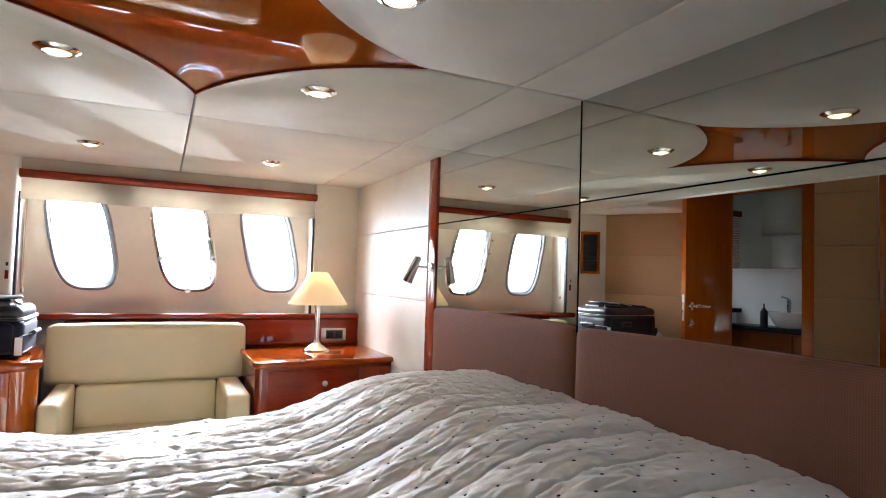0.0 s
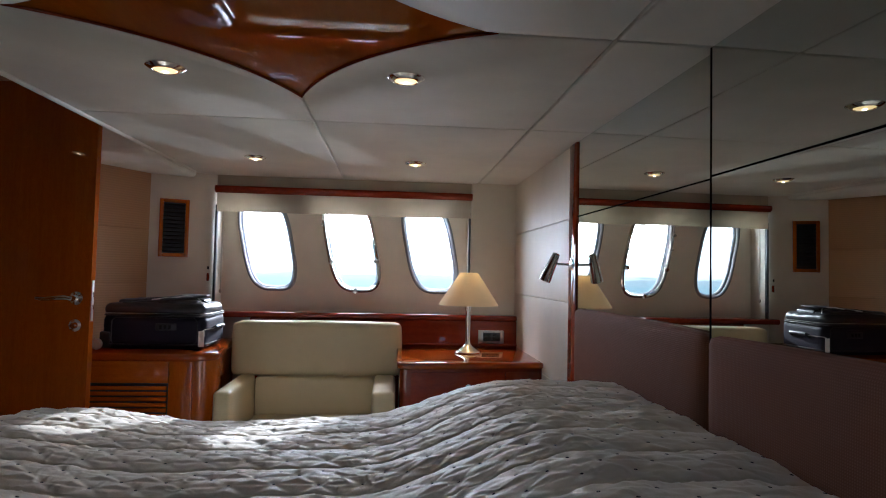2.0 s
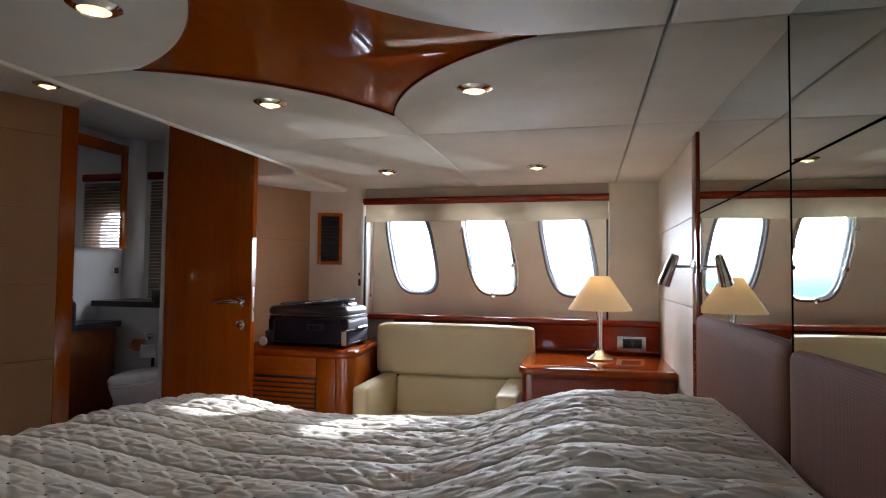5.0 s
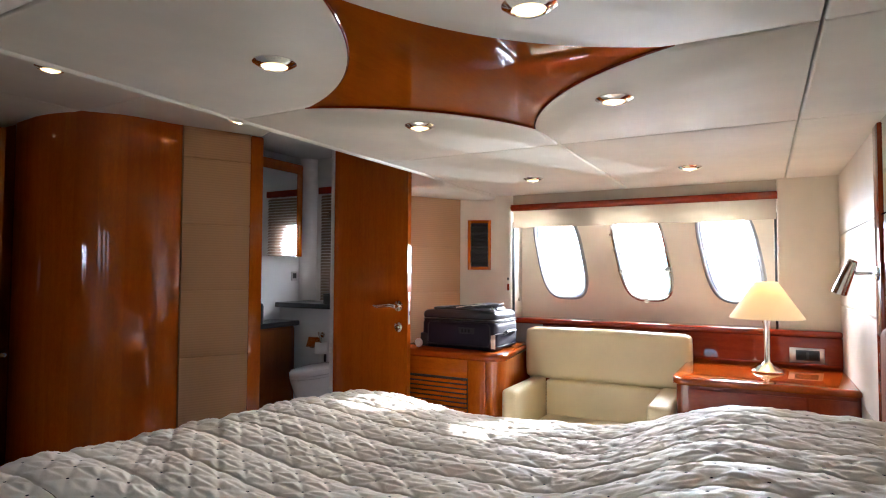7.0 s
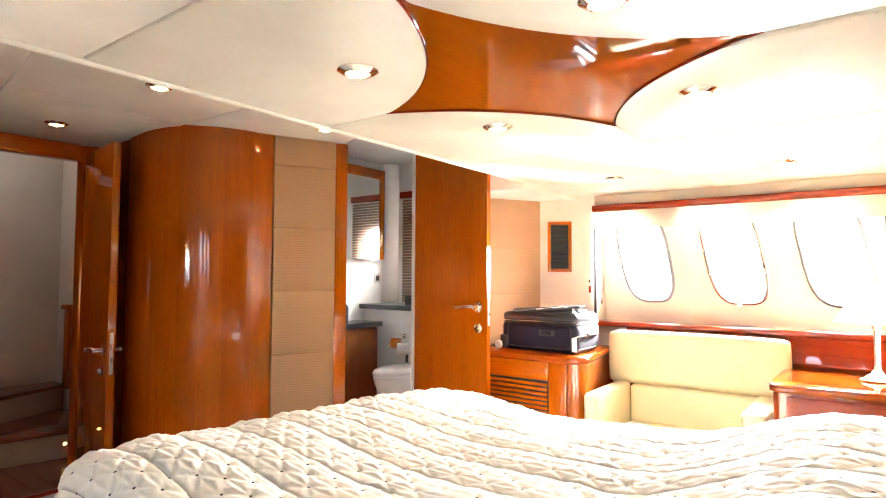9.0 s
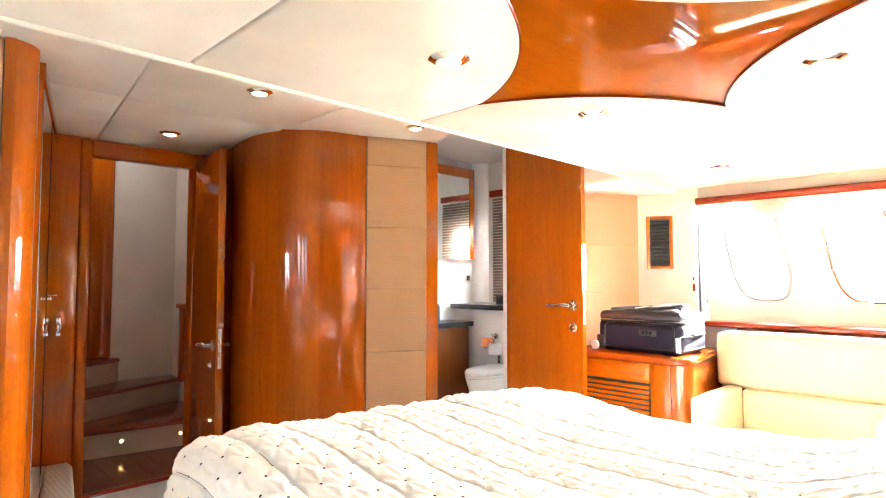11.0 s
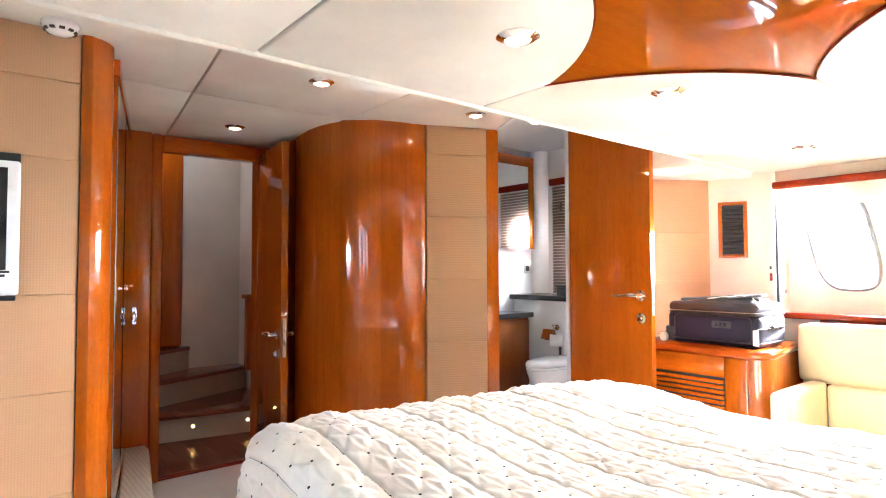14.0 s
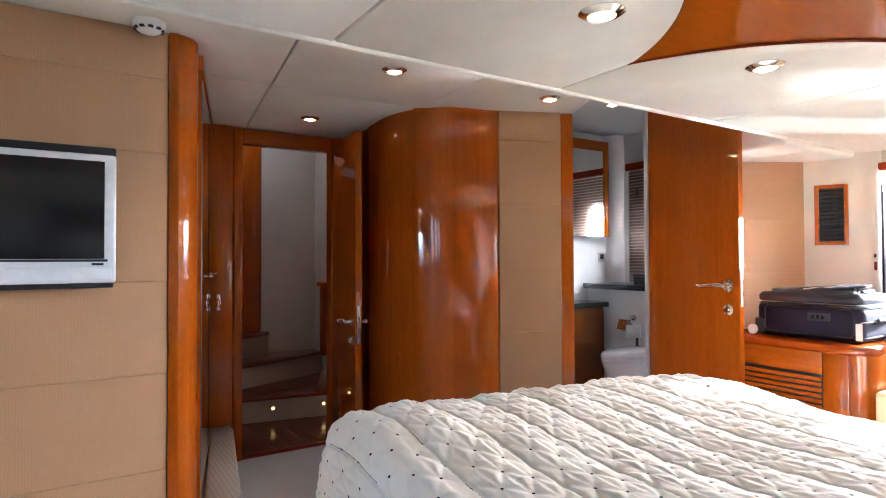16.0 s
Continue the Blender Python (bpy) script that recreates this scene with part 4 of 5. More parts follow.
part("wall_plate", lathe([(0, 0), (0.022, 0), (0.022, 0.008), (0, 0.010)], 16, m=Matrix.Translation((-3.635, 3.859, 0.80)) @ pose(0, 0, 0, 90)), CHROME, tr)
part("arm", tube([(-3.635, 3.855, 0.80), (-3.635, 3.80, 0.825), (-3.60, 3.775, 0.80), (-3.575, 3.77, 0.74), (-3.575, 3.77, 0.707), (-3.69, 3.77, 0.707)], 0.006, 8), CHROME, tr)
fl = box(-0.06, 0.06, -0.002, 0.002, -0.085, 0.0, 0.0015, 1)
fl.transform(Matrix.Translation((-3.645, 3.775, 0.79)) @ pose(0, 0, 0, -28, 0, 12))
part("flap", fl, CHROME, tr, "polished chrome flap")
part("roll", lathe([(0.018, -0.05), (0.048, -0.05), (0.050, 0), (0.048, 0.05), (0.018, 0.05), (0.018, -0.05)], 20, m=Matrix.Translation((-3.585, 3.785, 0.705)) @ pose(0, 0, 0, 0, 90, 35), cap=False), PAPER, tr)
br = thing("toilet_brush", (-3.56, 3.80, 0.1), "black toilet brush beside the toilet", "toilet brush")
part("handle", tube([(-3.562, 3.80, 0.42), (-3.562, 3.80, 0.66)], 0.010, 8), BLACK, br)
part("pot", lathe([(0.035, 0.10), (0.04, 0.12), (0.042, 0.42), (0.0, 0.43)], 14, m=Matrix.Translation((-3.562, 3.80, 0))), BLACK, br)
mat_ = thing("bath_step", (-3.72, 3.1, 0.1), "low rounded white step on the bathroom floor", "step")
part("top", prism([(-3.82, 2.9), (-3.50, 2.9), (-3.46, 3.1), (-3.50, 3.28), (-3.82, 3.28)], 0.101, 0.30, 0.03, 4, edges="top"), PORCELAIN, mat_)

# ---- lamps in the ceiling ----
LAYOUT = CABIN


def downlight(x, y, z):
    ob = thing("ceiling_light", (x, y, z), "round chrome recessed ceiling light, lit warm", "light", "ceiling lights")
    m = Matrix.Translation((x, y, z)) @ pose(0, 0, 0, 180)
    part("bezel", lathe([(0.040, -0.004), (0.0425, 0.0135), (0.046, 0.0165), (0.051, 0.0150), (0.066, 0.0065), (0.0715, 0.003), (0.072, -0.001), (0.040, -0.004)], 32, m=m, cap=False), CHROME, ob, "polished chrome ring")
    part("lens", lathe([(0.0, 0.0205), (0.02, 0.0195), (0.034, 0.0165), (0.0415, 0.0125), (0.0415, 0.004), (0, 0.004)], 24, m=m), BULB, ob, "glowing lens")
    part("halogen_capsule", lathe([(0, 0.0195), (0.007, 0.0200), (0.010, 0.0215), (0.007, 0.0230), (0, 0.0235)], 12, m=m), FILAMENT, ob, "small bright halogen capsule")
    return ob


first = downlight(-0.973, 2.45, MAIN_Z)
for x, y in ((-1.871, 2.46), (-1.871, 1.53), (-0.985, 1.53), (-0.87, 4.18), (-1.936, 4.18)):
    copy_thing(first, Matrix.Translation(CABIN @ Vector((x, y, MAIN_Z))))
for x, y, z in ((-2.90, 1.364, ENTRY_Z), (-3.947, 1.353, ENTRY_Z), (-2.867, 2.267, ENTRY_Z), (-3.35, 3.3, 2.33)):
    copy_thing(first, Matrix.Translation((x, y, z)))

# ---- headboard and bed ----
hb = thing("headboard", (-0.04, 2.0, 0.3), "brown woven upholstered headboard in two padded panels", "headboard")
for ya, yb in ((2.004, 3.350), (0.650, 1.996)):
    part("panel", cushion(-0.020, 0.0455, ya, yb, 0.30, 1.098, 0.032, 0.008, 14), HEAD, hb)
bed = thing("bed", (-1.3, 1.9, 0), "large double bed on a boxed base", "bed")
part("base", box(-2.44, -0.04, 0.95, 2.78, FLOOR, 0.32, 0.02), CREAM, bed)
part("mattress", cushion(-2.46, -0.04, 0.95, 2.78, 0.32, 0.60, 0.05, 0.0, 8), FABRIC, bed)

BX0, BX1, BY0, BY1, BR = -0.035, -2.56, 0.85, 2.87, 0.13
STITCH, ROW, COL = 0.205, 0.205 / 4, 0.122


def smooth(a, b, v):
    t = max(0.0, min(1.0, (v - a) / (b - a)))
    return t * t * (3 - 2 * t)


def bed_top(x, y):
    """Height of the cover over the mattress."""
    z = 0.656
    edge = smooth(BY0 - 0.05, BY0 + 0.35, y) * (1 - smooth(BY1 - 0.35, BY1 + 0.05, y))
    z += 0.178 * smooth(-1.12, -0.50, x) * (1 - 0.08 * smooth(-0.25, -0.05, x)) * (1 - 0.35 * smooth(2.45, 2.95, y))
    z += 0.045 * smooth(-1.75, -2.30, x) + 0.02 * edge
    z += 0.045 * smooth(-1.5, -2.35, x) * (1 - smooth(1.0, 1.9, y))
    z -= 0.026 * smooth(2.1, 2.75, y) * smooth(-1.0, -1.5, x)
    z += 0.014 * noise.noise((x * 2.1, y * 2.6, 3.0)) + 0.007 * noise.noise((x * 5, y * 4.2, 7.0))
    return z


def hash1(a, b, c=0.0):
    k = math.sin(a * 12.99 + b * 78.23 + c * 37.7) * 43758.5453
    return k - math.floor(k)


def quilt(s, v):
    """Relief of the stitched quilting at s along and v across the cover."""
    wob = 0.010 * noise.noise((s * 2.4, v * 1.1, 1.0))
    q = (v + wob) / STITCH
    dline = abs(q - round(q)) * STITCH
    h = 0.014 * math.sqrt(min(1.0, dline / (STITCH * 0.34))) - 0.014
    # tufts on a slanted lattice; each triangle between three of them is a small taut facet
    w = (v + wob) / ROW
    p = s / COL - w / 2
    ip, iw = math.floor(p), math.floor(w)
    fp, fw = p - ip, w - iw
    up = fp + fw >= 1
    least = min(fp + fw - 1, 1 - fp, 1 - fw) if up else min(1 - fp - fw, fp, fw)
    apex = 0.0018 + 0.0062 * hash1(ip, iw, up) ** 1.4
    h += apex * min(1.0, 3.4 * least)
    r0 = round(w)
    cs = s / COL - r0 / 2
    du, dv = (cs - round(cs)) * COL, (w - r0) * ROW
    h -= 0.003 * math.exp(-(du * du + dv * dv) / 0.00014)
    # sharp little folds that run from tuft to tuft
    fold = abs(noise.noise((s * 13 + v * 9, v * 15 - s * 6, 4.0)))
    h += 0.0040 * max(0.0, 1 - fold / 0.09) * max(0.0, noise.noise((s * 5, v * 6, 6.0)) + 0.35)
    h += 0.0030 * noise.noise((s * 11, v * 17, 9.0)) + 0.0010 * noise.noise((s * 34, v * 30, 2.0))
    h -= 0.008 * math.exp(-(dline / 0.0050) ** 2)
    return h * smooth(0.0, 0.10, s) - 0.035 * (1 - smooth(0.0, 0.06, s))


def cover_point(s, v):
    """s runs from the head to the foot and down, v from one side to the other; both in metres of cloth."""
    L = BX0 - BX1 - BR
    ds = max(0.0, s - L)
    dv = max(0.0, BY0 + BR - v, v - (BY1 - BR))
    sign = -1 if v < (BY0 + BY1) / 2 else 1
    x, y = BX0 - min(s, L), min(max(v, BY0 + BR), BY1 - BR)
    d = math.hypot(ds, dv)
    z = bed_top(x, y)
    flare = 0.0
    if d > 1e-9:
        a = min(d / BR, math.pi / 2)
        out = BR * math.sin(a)
        below = max(0.0, d - BR * math.pi / 2)
        z -= BR * (1 - math.cos(a)) + below * 0.985
        flare = 0.10 * below + 0.02 * below * math.sin((s + v) * 14)
        x -= (out + flare) * ds / d
        y += sign * (out + flare) * dv / d
    return x, y, z


NS, NV = 600, 560
S_END, V0, V1 = BX0 - BX1 - BR + 0.50, BY0 + BR - 0.50, BY1 - BR + 0.50
grid = np.zeros((NS + 1, NV + 1, 3))
rel = np.zeros((NS + 1, NV + 1))
for i in range(NS + 1):
    for j in range(NV + 1):
        s, v = S_END * i / NS, V0 + (V1 - V0) * j / NV
        grid[i, j] = cover_point(s, v)
        rel[i, j] = quilt(s, v)
# lay the quilting onto the cover along its normal
tu, tv = np.gradient(grid, axis=0), np.gradient(grid, axis=1)
nrm = np.cross(tv, tu)
nrm /= np.linalg.norm(nrm, axis=2, keepdims=True) + 1e-12
if nrm[NS // 2, NV // 2, 2] < 0:
    nrm = -nrm
surf = grid + nrm * rel[..., None]
idx = np.arange((NS + 1) * (NV + 1)).reshape(NS + 1, NV + 1)
quads = np.stack([idx[:-1, :-1], idx[:-1, 1:], idx[1:, 1:], idx[1:, :-1]], -1).reshape(-1, 4)
me = bpy.data.meshes.new("cover")
me.from_pydata(surf.reshape(-1, 3).tolist(), [], quads.tolist())
me.polygons.foreach_set("use_smooth", [True] * len(me.polygons))
m_, nt_, b_ = node_mat("cream_quilted_satin")
vv = coords(nt_)
nt_.links.new(ramp(nt_, noise_node(nt_, vv, 6, 5), [(0.3, (0.83, 0.745, 0.595)), (0.7, (0.90, 0.825, 0.68))]), b_.inputs["Base Color"])
b_.inputs["Roughness"].default_value, b_.inputs["Sheen Weight"].default_value = 0.5, 0.25
bump(nt_, b_, math_node(nt_, "ADD", noise_node(nt_, vv, 70, 3), math_node(nt_, "MULTIPLY", noise_node(nt_, vv, 700, 2), 0.2)), 0.4, 0.002)
me.transform(CABIN)
me.materials.append(m_)
spread = thing("bedspread", (-1.3, 1.9, 0.6), "rumpled cream quilted bedspread with small dark tufts", "bedspread")
ob = new("cover", me)
ob.parent, ob.matrix_parent_inverse = spread, Matrix.Translation(-Vector(spread.location))


def on_cover(s, v, lift):
    fi, fj = s / S_END * NS, (v - V0) / (V1 - V0) * NV
    i, j = int(min(NS - 1, max(0, fi))), int(min(NV - 1, max(0, fj)))
    a, b = fi - i, fj - j
    p = (surf[i, j] * (1 - a) * (1 - b) + surf[i + 1, j] * a * (1 - b) + surf[i, j + 1] * (1 - a) * b + surf[i + 1, j + 1] * a * b)
    return Vector(p) + Vector(nrm[i, j]) * lift, Vector(nrm[i, j])


# tufts: small dark stitched dots, too many to count
bm = bmesh.new()
for row in range(int(V0 / ROW) + 1, int(V1 / ROW)):
    for c in range(0, int(S_END / COL) + 8):
        s = (c - 6 + 0.5 * (row % 2)) * COL
        if not 0.02 < s < S_END - 0.02:
            continue
        wob = 0.010 * noise.noise((s * 2.4, row * ROW * 1.1, 1.0))
        p, n = on_cover(s, row * ROW - wob, 0.0022)
        t1 = n.orthogonal().normalized()
        t2 = n.cross(t1)
        ring = [bm.verts.new(p + (t1 * math.cos(k * math.pi / 4) + t2 * math.sin(k * math.pi / 4)) * 0.0047) for k in range(8)]
        top = bm.verts.new(p + n * 0.0013)
        for k in range(8):
            bm.faces.new((ring[k], ring[(k + 1) % 8], top))
tufts = part("tufting", bm, plain("brown_thread", (0.022, 0.018, 0.022), 0.9), spread, "small dark stitched dots")
tagged(tufts, kind="stuff")
# thin cord along the stitch lines and the edge
bm = bmesh.new()
for k in range(int(V0 / STITCH) + 1, int(V1 / STITCH) + 1):
    pts = [on_cover(S_END * i / 150, k * STITCH - 0.010 * noise.noise((S_END * i / 150 * 2.4, k * STITCH * 1.1, 1.0)), 0.0005)[0] for i in range(2, 149)]
    tube(pts, 0.0010, 5, bm)
part("stitching", bm, plain("stitch_thread", (0.20, 0.16, 0.13), 0.8), spread, "fine stitched seams")
L_ = BX0 - BX1 - BR
pts = [on_cover(L_ + 0.14, v, 0.004)[0] for v in np.linspace(V0 + 0.40, V1 - 0.40, 160)]
part("piping", tube(pts, 0.0055, 8), m_, spread)

# ---- window side furniture ----
sofa = thing("sofa", (-1.54, 4.3, 0), "small pale yellow leather sofa built in under the portholes", "sofa")
part("base", box(-2.09, -0.965, 4.02, 4.85, FLOOR, 0.10, 0.01), W_RED, sofa)
part("seat", cushion(-1.983, -1.122, 3.97, 4.60, 0.10, 0.225, 0.030, 0.006, 12), SOFA, sofa)
part("lower_back", cushion(-1.983, -1.122, 4.60, 4.832, 0.12, 0.486, 0.018, 0.004, 12), SOFA, sofa)
part("backrest", cushion(-2.172, -0.930, 4.65, 4.835, 0.485, 0.882, 0.038, 0.010, 14), SOFA, sofa)
part("arm", cushion(-2.098, -1.986, 3.97, 4.645, 0.10, 0.505, 0.026, 0.004, 12), SOFA, sofa)
part("arm", cushion(-1.119, -0.968, 3.97, 4.645, 0.10, 0.505, 0.026, 0.004, 12), SOFA, sofa)

desk = thing("bedside_cabinet", (-0.48, 4.35, 0), "glossy red cherry cabinet with a drawer under the lamp", "cabinet")
DA, DB = Vector((-0.962, 3.925)), Vector((-0.003, 4.010))   # front edge of the top


def desk_outline(back, r, x0, y1):
    """Plan of the cabinet, its front drawn back from the top's edge, its free corner rounded."""
    d = (DB - DA).normalized()
    n = Vector((-d.y, d.x))
    p = DA + n * back
    q = DB + n * back
    pts = [(-0.0035, y1), (x0, y1)]
    c = Vector((x0 + r, p.y + d.y / d.x * (x0 + r - p.x) + r))
    pts += [(c.x + r * math.cos(radians(t)), c.y + r * math.sin(radians(t))) for t in range(180, 266, 12)]
    return pts + [(-0.0035, q.y)]


def desk_face(xa, xb, out):
    """A flat front piece between two x, standing out from the body."""
    d = (DB - DA).normalized()
    n = Vector((-d.y, d.x))
    f = lambda x: DA + d * ((x - DA.x) / d.x) + n * (0.042 - out)
    return tuple(f(xb)), tuple(f(xa))


def desk_strip(xa, xb, z0, z1, out, bev):
    p, q = desk_face(xa, xb, out)
    return prism([q, p, (p[0], p[1] + out * 0.98), (q[0], q[1] + out * 0.98)], z0, z1, bev)


part("body", prism(desk_outline(0.042, 0.05, -0.945, 4.862), FLOOR, 0.655), W_REDZ, desk)
part("top", prism(desk_outline(0.0, 0.07, -0.962, 4.863), 0.657, 0.70, 0.016, 4), W_TOP, desk, "rounded glossy top")
dr = part("drawer", desk_strip(-0.87, -0.26, 0.40, 0.635, 0.018, 0.004), W_RED, desk)
part("side_panel", desk_strip(-0.25, -0.012, 0.10, 0.635, 0.015, 0.003), W_REDZ, desk)
part("lower_door", desk_strip(-0.87, -0.26, 0.10, 0.39, 0.018, 0.004), W_RED, desk)
kq = desk_face(-0.50, -0.50, 0.018)[0]
part("knob", lathe([(0, 0), (0.010, 0), (0.008, 0.012), (0.017, 0.02), (0.019, 0.028), (0.012, 0.036), (0, 0.038)], 16, m=Matrix.Translation((kq[0], kq[1], 0.545)) @ pose(0, 0, 0, 90)), STEEL, dr, "round steel knob")
part("upstand", box(-0.95, -0.003, 4.835, 4.863, 0.702, 0.72, 0.004), W_RED, desk)

lamp = thing("table_lamp", (-0.45, 4.45, 0.70), "chrome table lamp with a lit cream shade", "lamp")
lm = Matrix.Translation((-0.45, 4.45, 0.70))
part("base", lathe([(0, 0), (0.094, 0), (0.096, 0.008), (0.088, 0.018), (0.066, 0.026), (0.058, 0.036), (0.036, 0.046), (0.030, 0.056), (0.024, 0.062), (0, 0.06)], 32, m=lm @ pose(0, 0, 0.0005)), CHROME, lamp)
part("stem", lathe([(0.024, 0.060), (0.020, 0.068), (0.0165, 0.10), (0.019, 0.28), (0.021, 0.31), (0.026, 0.325), (0.028, 0.345), (0.014, 0.36), (0.010, 0.42), (0, 0.42)], 20, m=lm), CHROME, lamp)
part("shade", lathe([(0.216, 0.345), (0.2155, 0.35), (0.066, 0.578), (0.062, 0.58), (0.060, 0.577), (0.209, 0.349), (0.211, 0.345), (0.216, 0.345)], 40, m=lm, cap=False), SHADE, lamp, "cream pleated conical shade")
part("bulb", lathe([(0, 0.40), (0.015, 0.40), (0.02, 0.44), (0.03, 0.48), (0.02, 0.51), (0, 0.52)], 14, m=lm), BULB, lamp)

sock = thing("socket_plate", (-0.21, 4.86, 0.77), "steel double socket plate with dark inserts", "socket")
part("plate", box(-0.312, -0.107, 4.853, 4.8648, 0.722, 0.823, 0.004), STEEL, sock)
part("insert", box(-0.275, -0.135, 4.848, 4.854, 0.738, 0.808, 0.005), BLACK, sock, "dark socket insert")
for xa in (-0.272, -0.202):
    part("socket_face", box(xa + 0.006, xa + 0.058, 4.8465, 4.849, 0.748, 0.798, 0.003), GRANITE, sock)

cabn = thing("corner_cabinet", (-2.55, 4.3, 0), "cherry corner cabinet with louvred doors and rounded top", "cabinet")
def slanted(x0, x1, xb, y0, y1, yb, r, n=8):
    """Outline of the cabinet: rounded front corner at x1, a side that draws back to xb at yb."""
    return [(xb, y1), (x0, y1), (x0, y0)] + arc2(x1 - r, y0 + r, r, 270, 360, n) + [(xb, yb)]


part("body", prism(slanted(-3.02, -2.110, -2.205, 4.00, 4.84, 4.64, 0.10), FLOOR, 0.69), W_Z, cabn)
part("top", prism(slanted(-3.05, -2.088, -2.178, 3.955, 4.86, 4.64, 0.12), 0.692, 0.742, 0.020, 5), W_TOP, cabn, "rounded glossy top")
part("fascia", box(-2.99, -2.37, 3.982, 4.00, 0.555, 0.688, 0.003), W_X, cabn)
lv = part("louvre_frame", box(-2.99, -2.372, 3.9915, 3.9995, 0.05, 0.553), BLACK, cabn)
for i in range(14):
    q = box(-2.985, -2.375, 3.978, 3.996, -0.0115, 0.0115, 0.003, 1)
    q.transform(Matrix.Translation((0, 0, 0.525 - i * 0.034)))
    part("slat", q, W_X, lv)
part("pilaster", box(-2.365, -2.225, 3.978, 4.0, FLOOR, 0.689, 0.006), W_Z, cabn)

# air vent on the angled wall
def on_line(p, q, t, off):
    p, q = Vector(p), Vector(q)
    d = (q - p).normalized()
    n = Vector((d.y, -d.x))
    a = p + d * t + n * off
    return Matrix.Translation((a.x, a.y, 0)) @ pose(0, 0, 0, 0, 0, math.degrees(math.atan2(d.y, d.x)))


VP, VQ = (-2.88, 4.825), (-2.50, 4.983)
vent = thing("air_vent", (-2.70, 4.9, 1.35), "cherry framed black louvred air vent", "vent")
vm = on_line(VP, VQ, 0.085, 0.0)
for nm, a in (("frame_side", (0, 0.028, 1.352, 1.800)), ("frame_side", (0.182, 0.21, 1.352, 1.800)), ("frame_rail", (0.0285, 0.1815, 1.772, 1.800)), ("frame_rail", (0.0285, 0.1815, 1.352, 1.380))):
    q = box(a[0], a[1], -0.016, 0.0, a[2], a[3], 0.003)
    q.transform(vm)
    part(nm, q, W_X, vent)
q = box(0.0285, 0.1815, -0.003, 0.0, 1.38, 1.772)
q.transform(vm)
part("backing", q, BLACK, vent)
for i in range(13):
    q = box(0.0285, 0.1815, -0.010, 0.010, -0.001, 0.001)
    q.transform(vm @ pose(0, -0.006, 1.395 + i * 0.030, -38))
    part("slat", q, BLACK, vent, smooth=False)

# suitcase lying on the cabinet
case = thing("suitcase", (-2.53, 4.33, 0.742), "dark blue soft suitcase lying on the cherry cabinet", "suitcase")
def soft_box(x0, x1, y0, y1, z0, z1, r, amp, seed):
    b = cushion(x0, x1, y0, y1, z0, z1, r, 0.01, 14)
    for v in b.verts:
        n = noise.noise_vector((v.co.x * 7 + seed, v.co.y * 7, v.co.z * 7))
        if v.co.z > z0 + 0.01:
            v.co += n * amp
    return b
part("body", soft_box(-2.89, -2.185, 4.11, 4.55, 0.745, 0.965, 0.045, 0.005, 1.0), CASE, case)
part("lid", soft_box(-2.885, -2.195, 4.12, 4.54, 0.955, 1.035, 0.038, 0.007, 4.0), CASE_TOP, case)
ringp = [(-2.89, 4.15), (-2.85, 4.108), (-2.22, 4.108), (-2.182, 4.15), (-2.182, 4.51), (-2.22, 4.552), (-2.85, 4.552), (-2.89, 4.51)]
for zz in (0.958, 0.775):
    part("piping", tube([(x, y, zz) for x, y in ringp], 0.0055, 8, closed=True), CASE_TRIM, case)
part("zip", tube([(x, y, 0.972) for x, y in ringp], 0.003, 6, closed=True), STEEL, case, "fine metal zip")
part("top_pocket", soft_box(-2.82, -2.27, 4.17, 4.49, 1.02, 1.056, 0.02, 0.006, 8.0), CASE_TOP, case)
plate = part("lock_plate", box(-2.52, -2.375, 4.096, 4.106, 0.866, 0.912, 0.008, 3), CASE_TRIM, case, "black combination lock plate")
for k in range(3):
    part("lock_wheel", box(-2.492 + k * 0.030, -2.474 + k * 0.030, 4.0930, 4.0965, 0.877, 0.901, 0.001, 1), GRANITE, plate)
part("front_piping", tube([(x, 4.104, z) for x, z in ((-2.80, 0.775), (-2.26, 0.775), (-2.235, 0.80), (-2.235, 0.925), (-2.26, 0.945), (-2.80, 0.945), (-2.82, 0.925), (-2.82, 0.80))], 0.004, 6, closed=True), CASE_TRIM, case)
part("side_handle", tube([(-2.182, 4.24, 0.86), (-2.15, 4.25, 0.880), (-2.142, 4.33, 0.884), (-2.15, 4.41, 0.880), (-2.182, 4.42, 0.86)], 0.013, 8), CASE_TRIM, case)
flap = soft_box(-2.56, -2.24, 4.20, 4.40, 1.050, 1.066, 0.007, 0.008, 12.0)
flap.transform(Matrix.Translation((-2.4, 4.3, 1.058)) @ pose(0, 0, 0.012, 0, -5, 14) @ Matrix.Translation((2.4, -4.3, -1.058)))
part("loose_flap", flap, CASE_TOP, case)
part("strap", tube([(-2.76, 4.12, 1.04), (-2.58, 4.20, 1.064), (-2.41, 4.25, 1.078), (-2.26, 4.28, 1.05), (-2.20, 4.25, 1.02)], 0.007, 6), CASE_TRIM, case)
part("cord", tube([(-2.58, 4.16, 1.058), (-2.48, 4.20, 1.072), (-2.42, 4.18, 1.074), (-2.36, 4.205, 1.085), (-2.29, 4.24, 1.075), (-2.21, 4.16, 1.02)], 0.004, 6), PAPER, case, "pale grey zip cord")
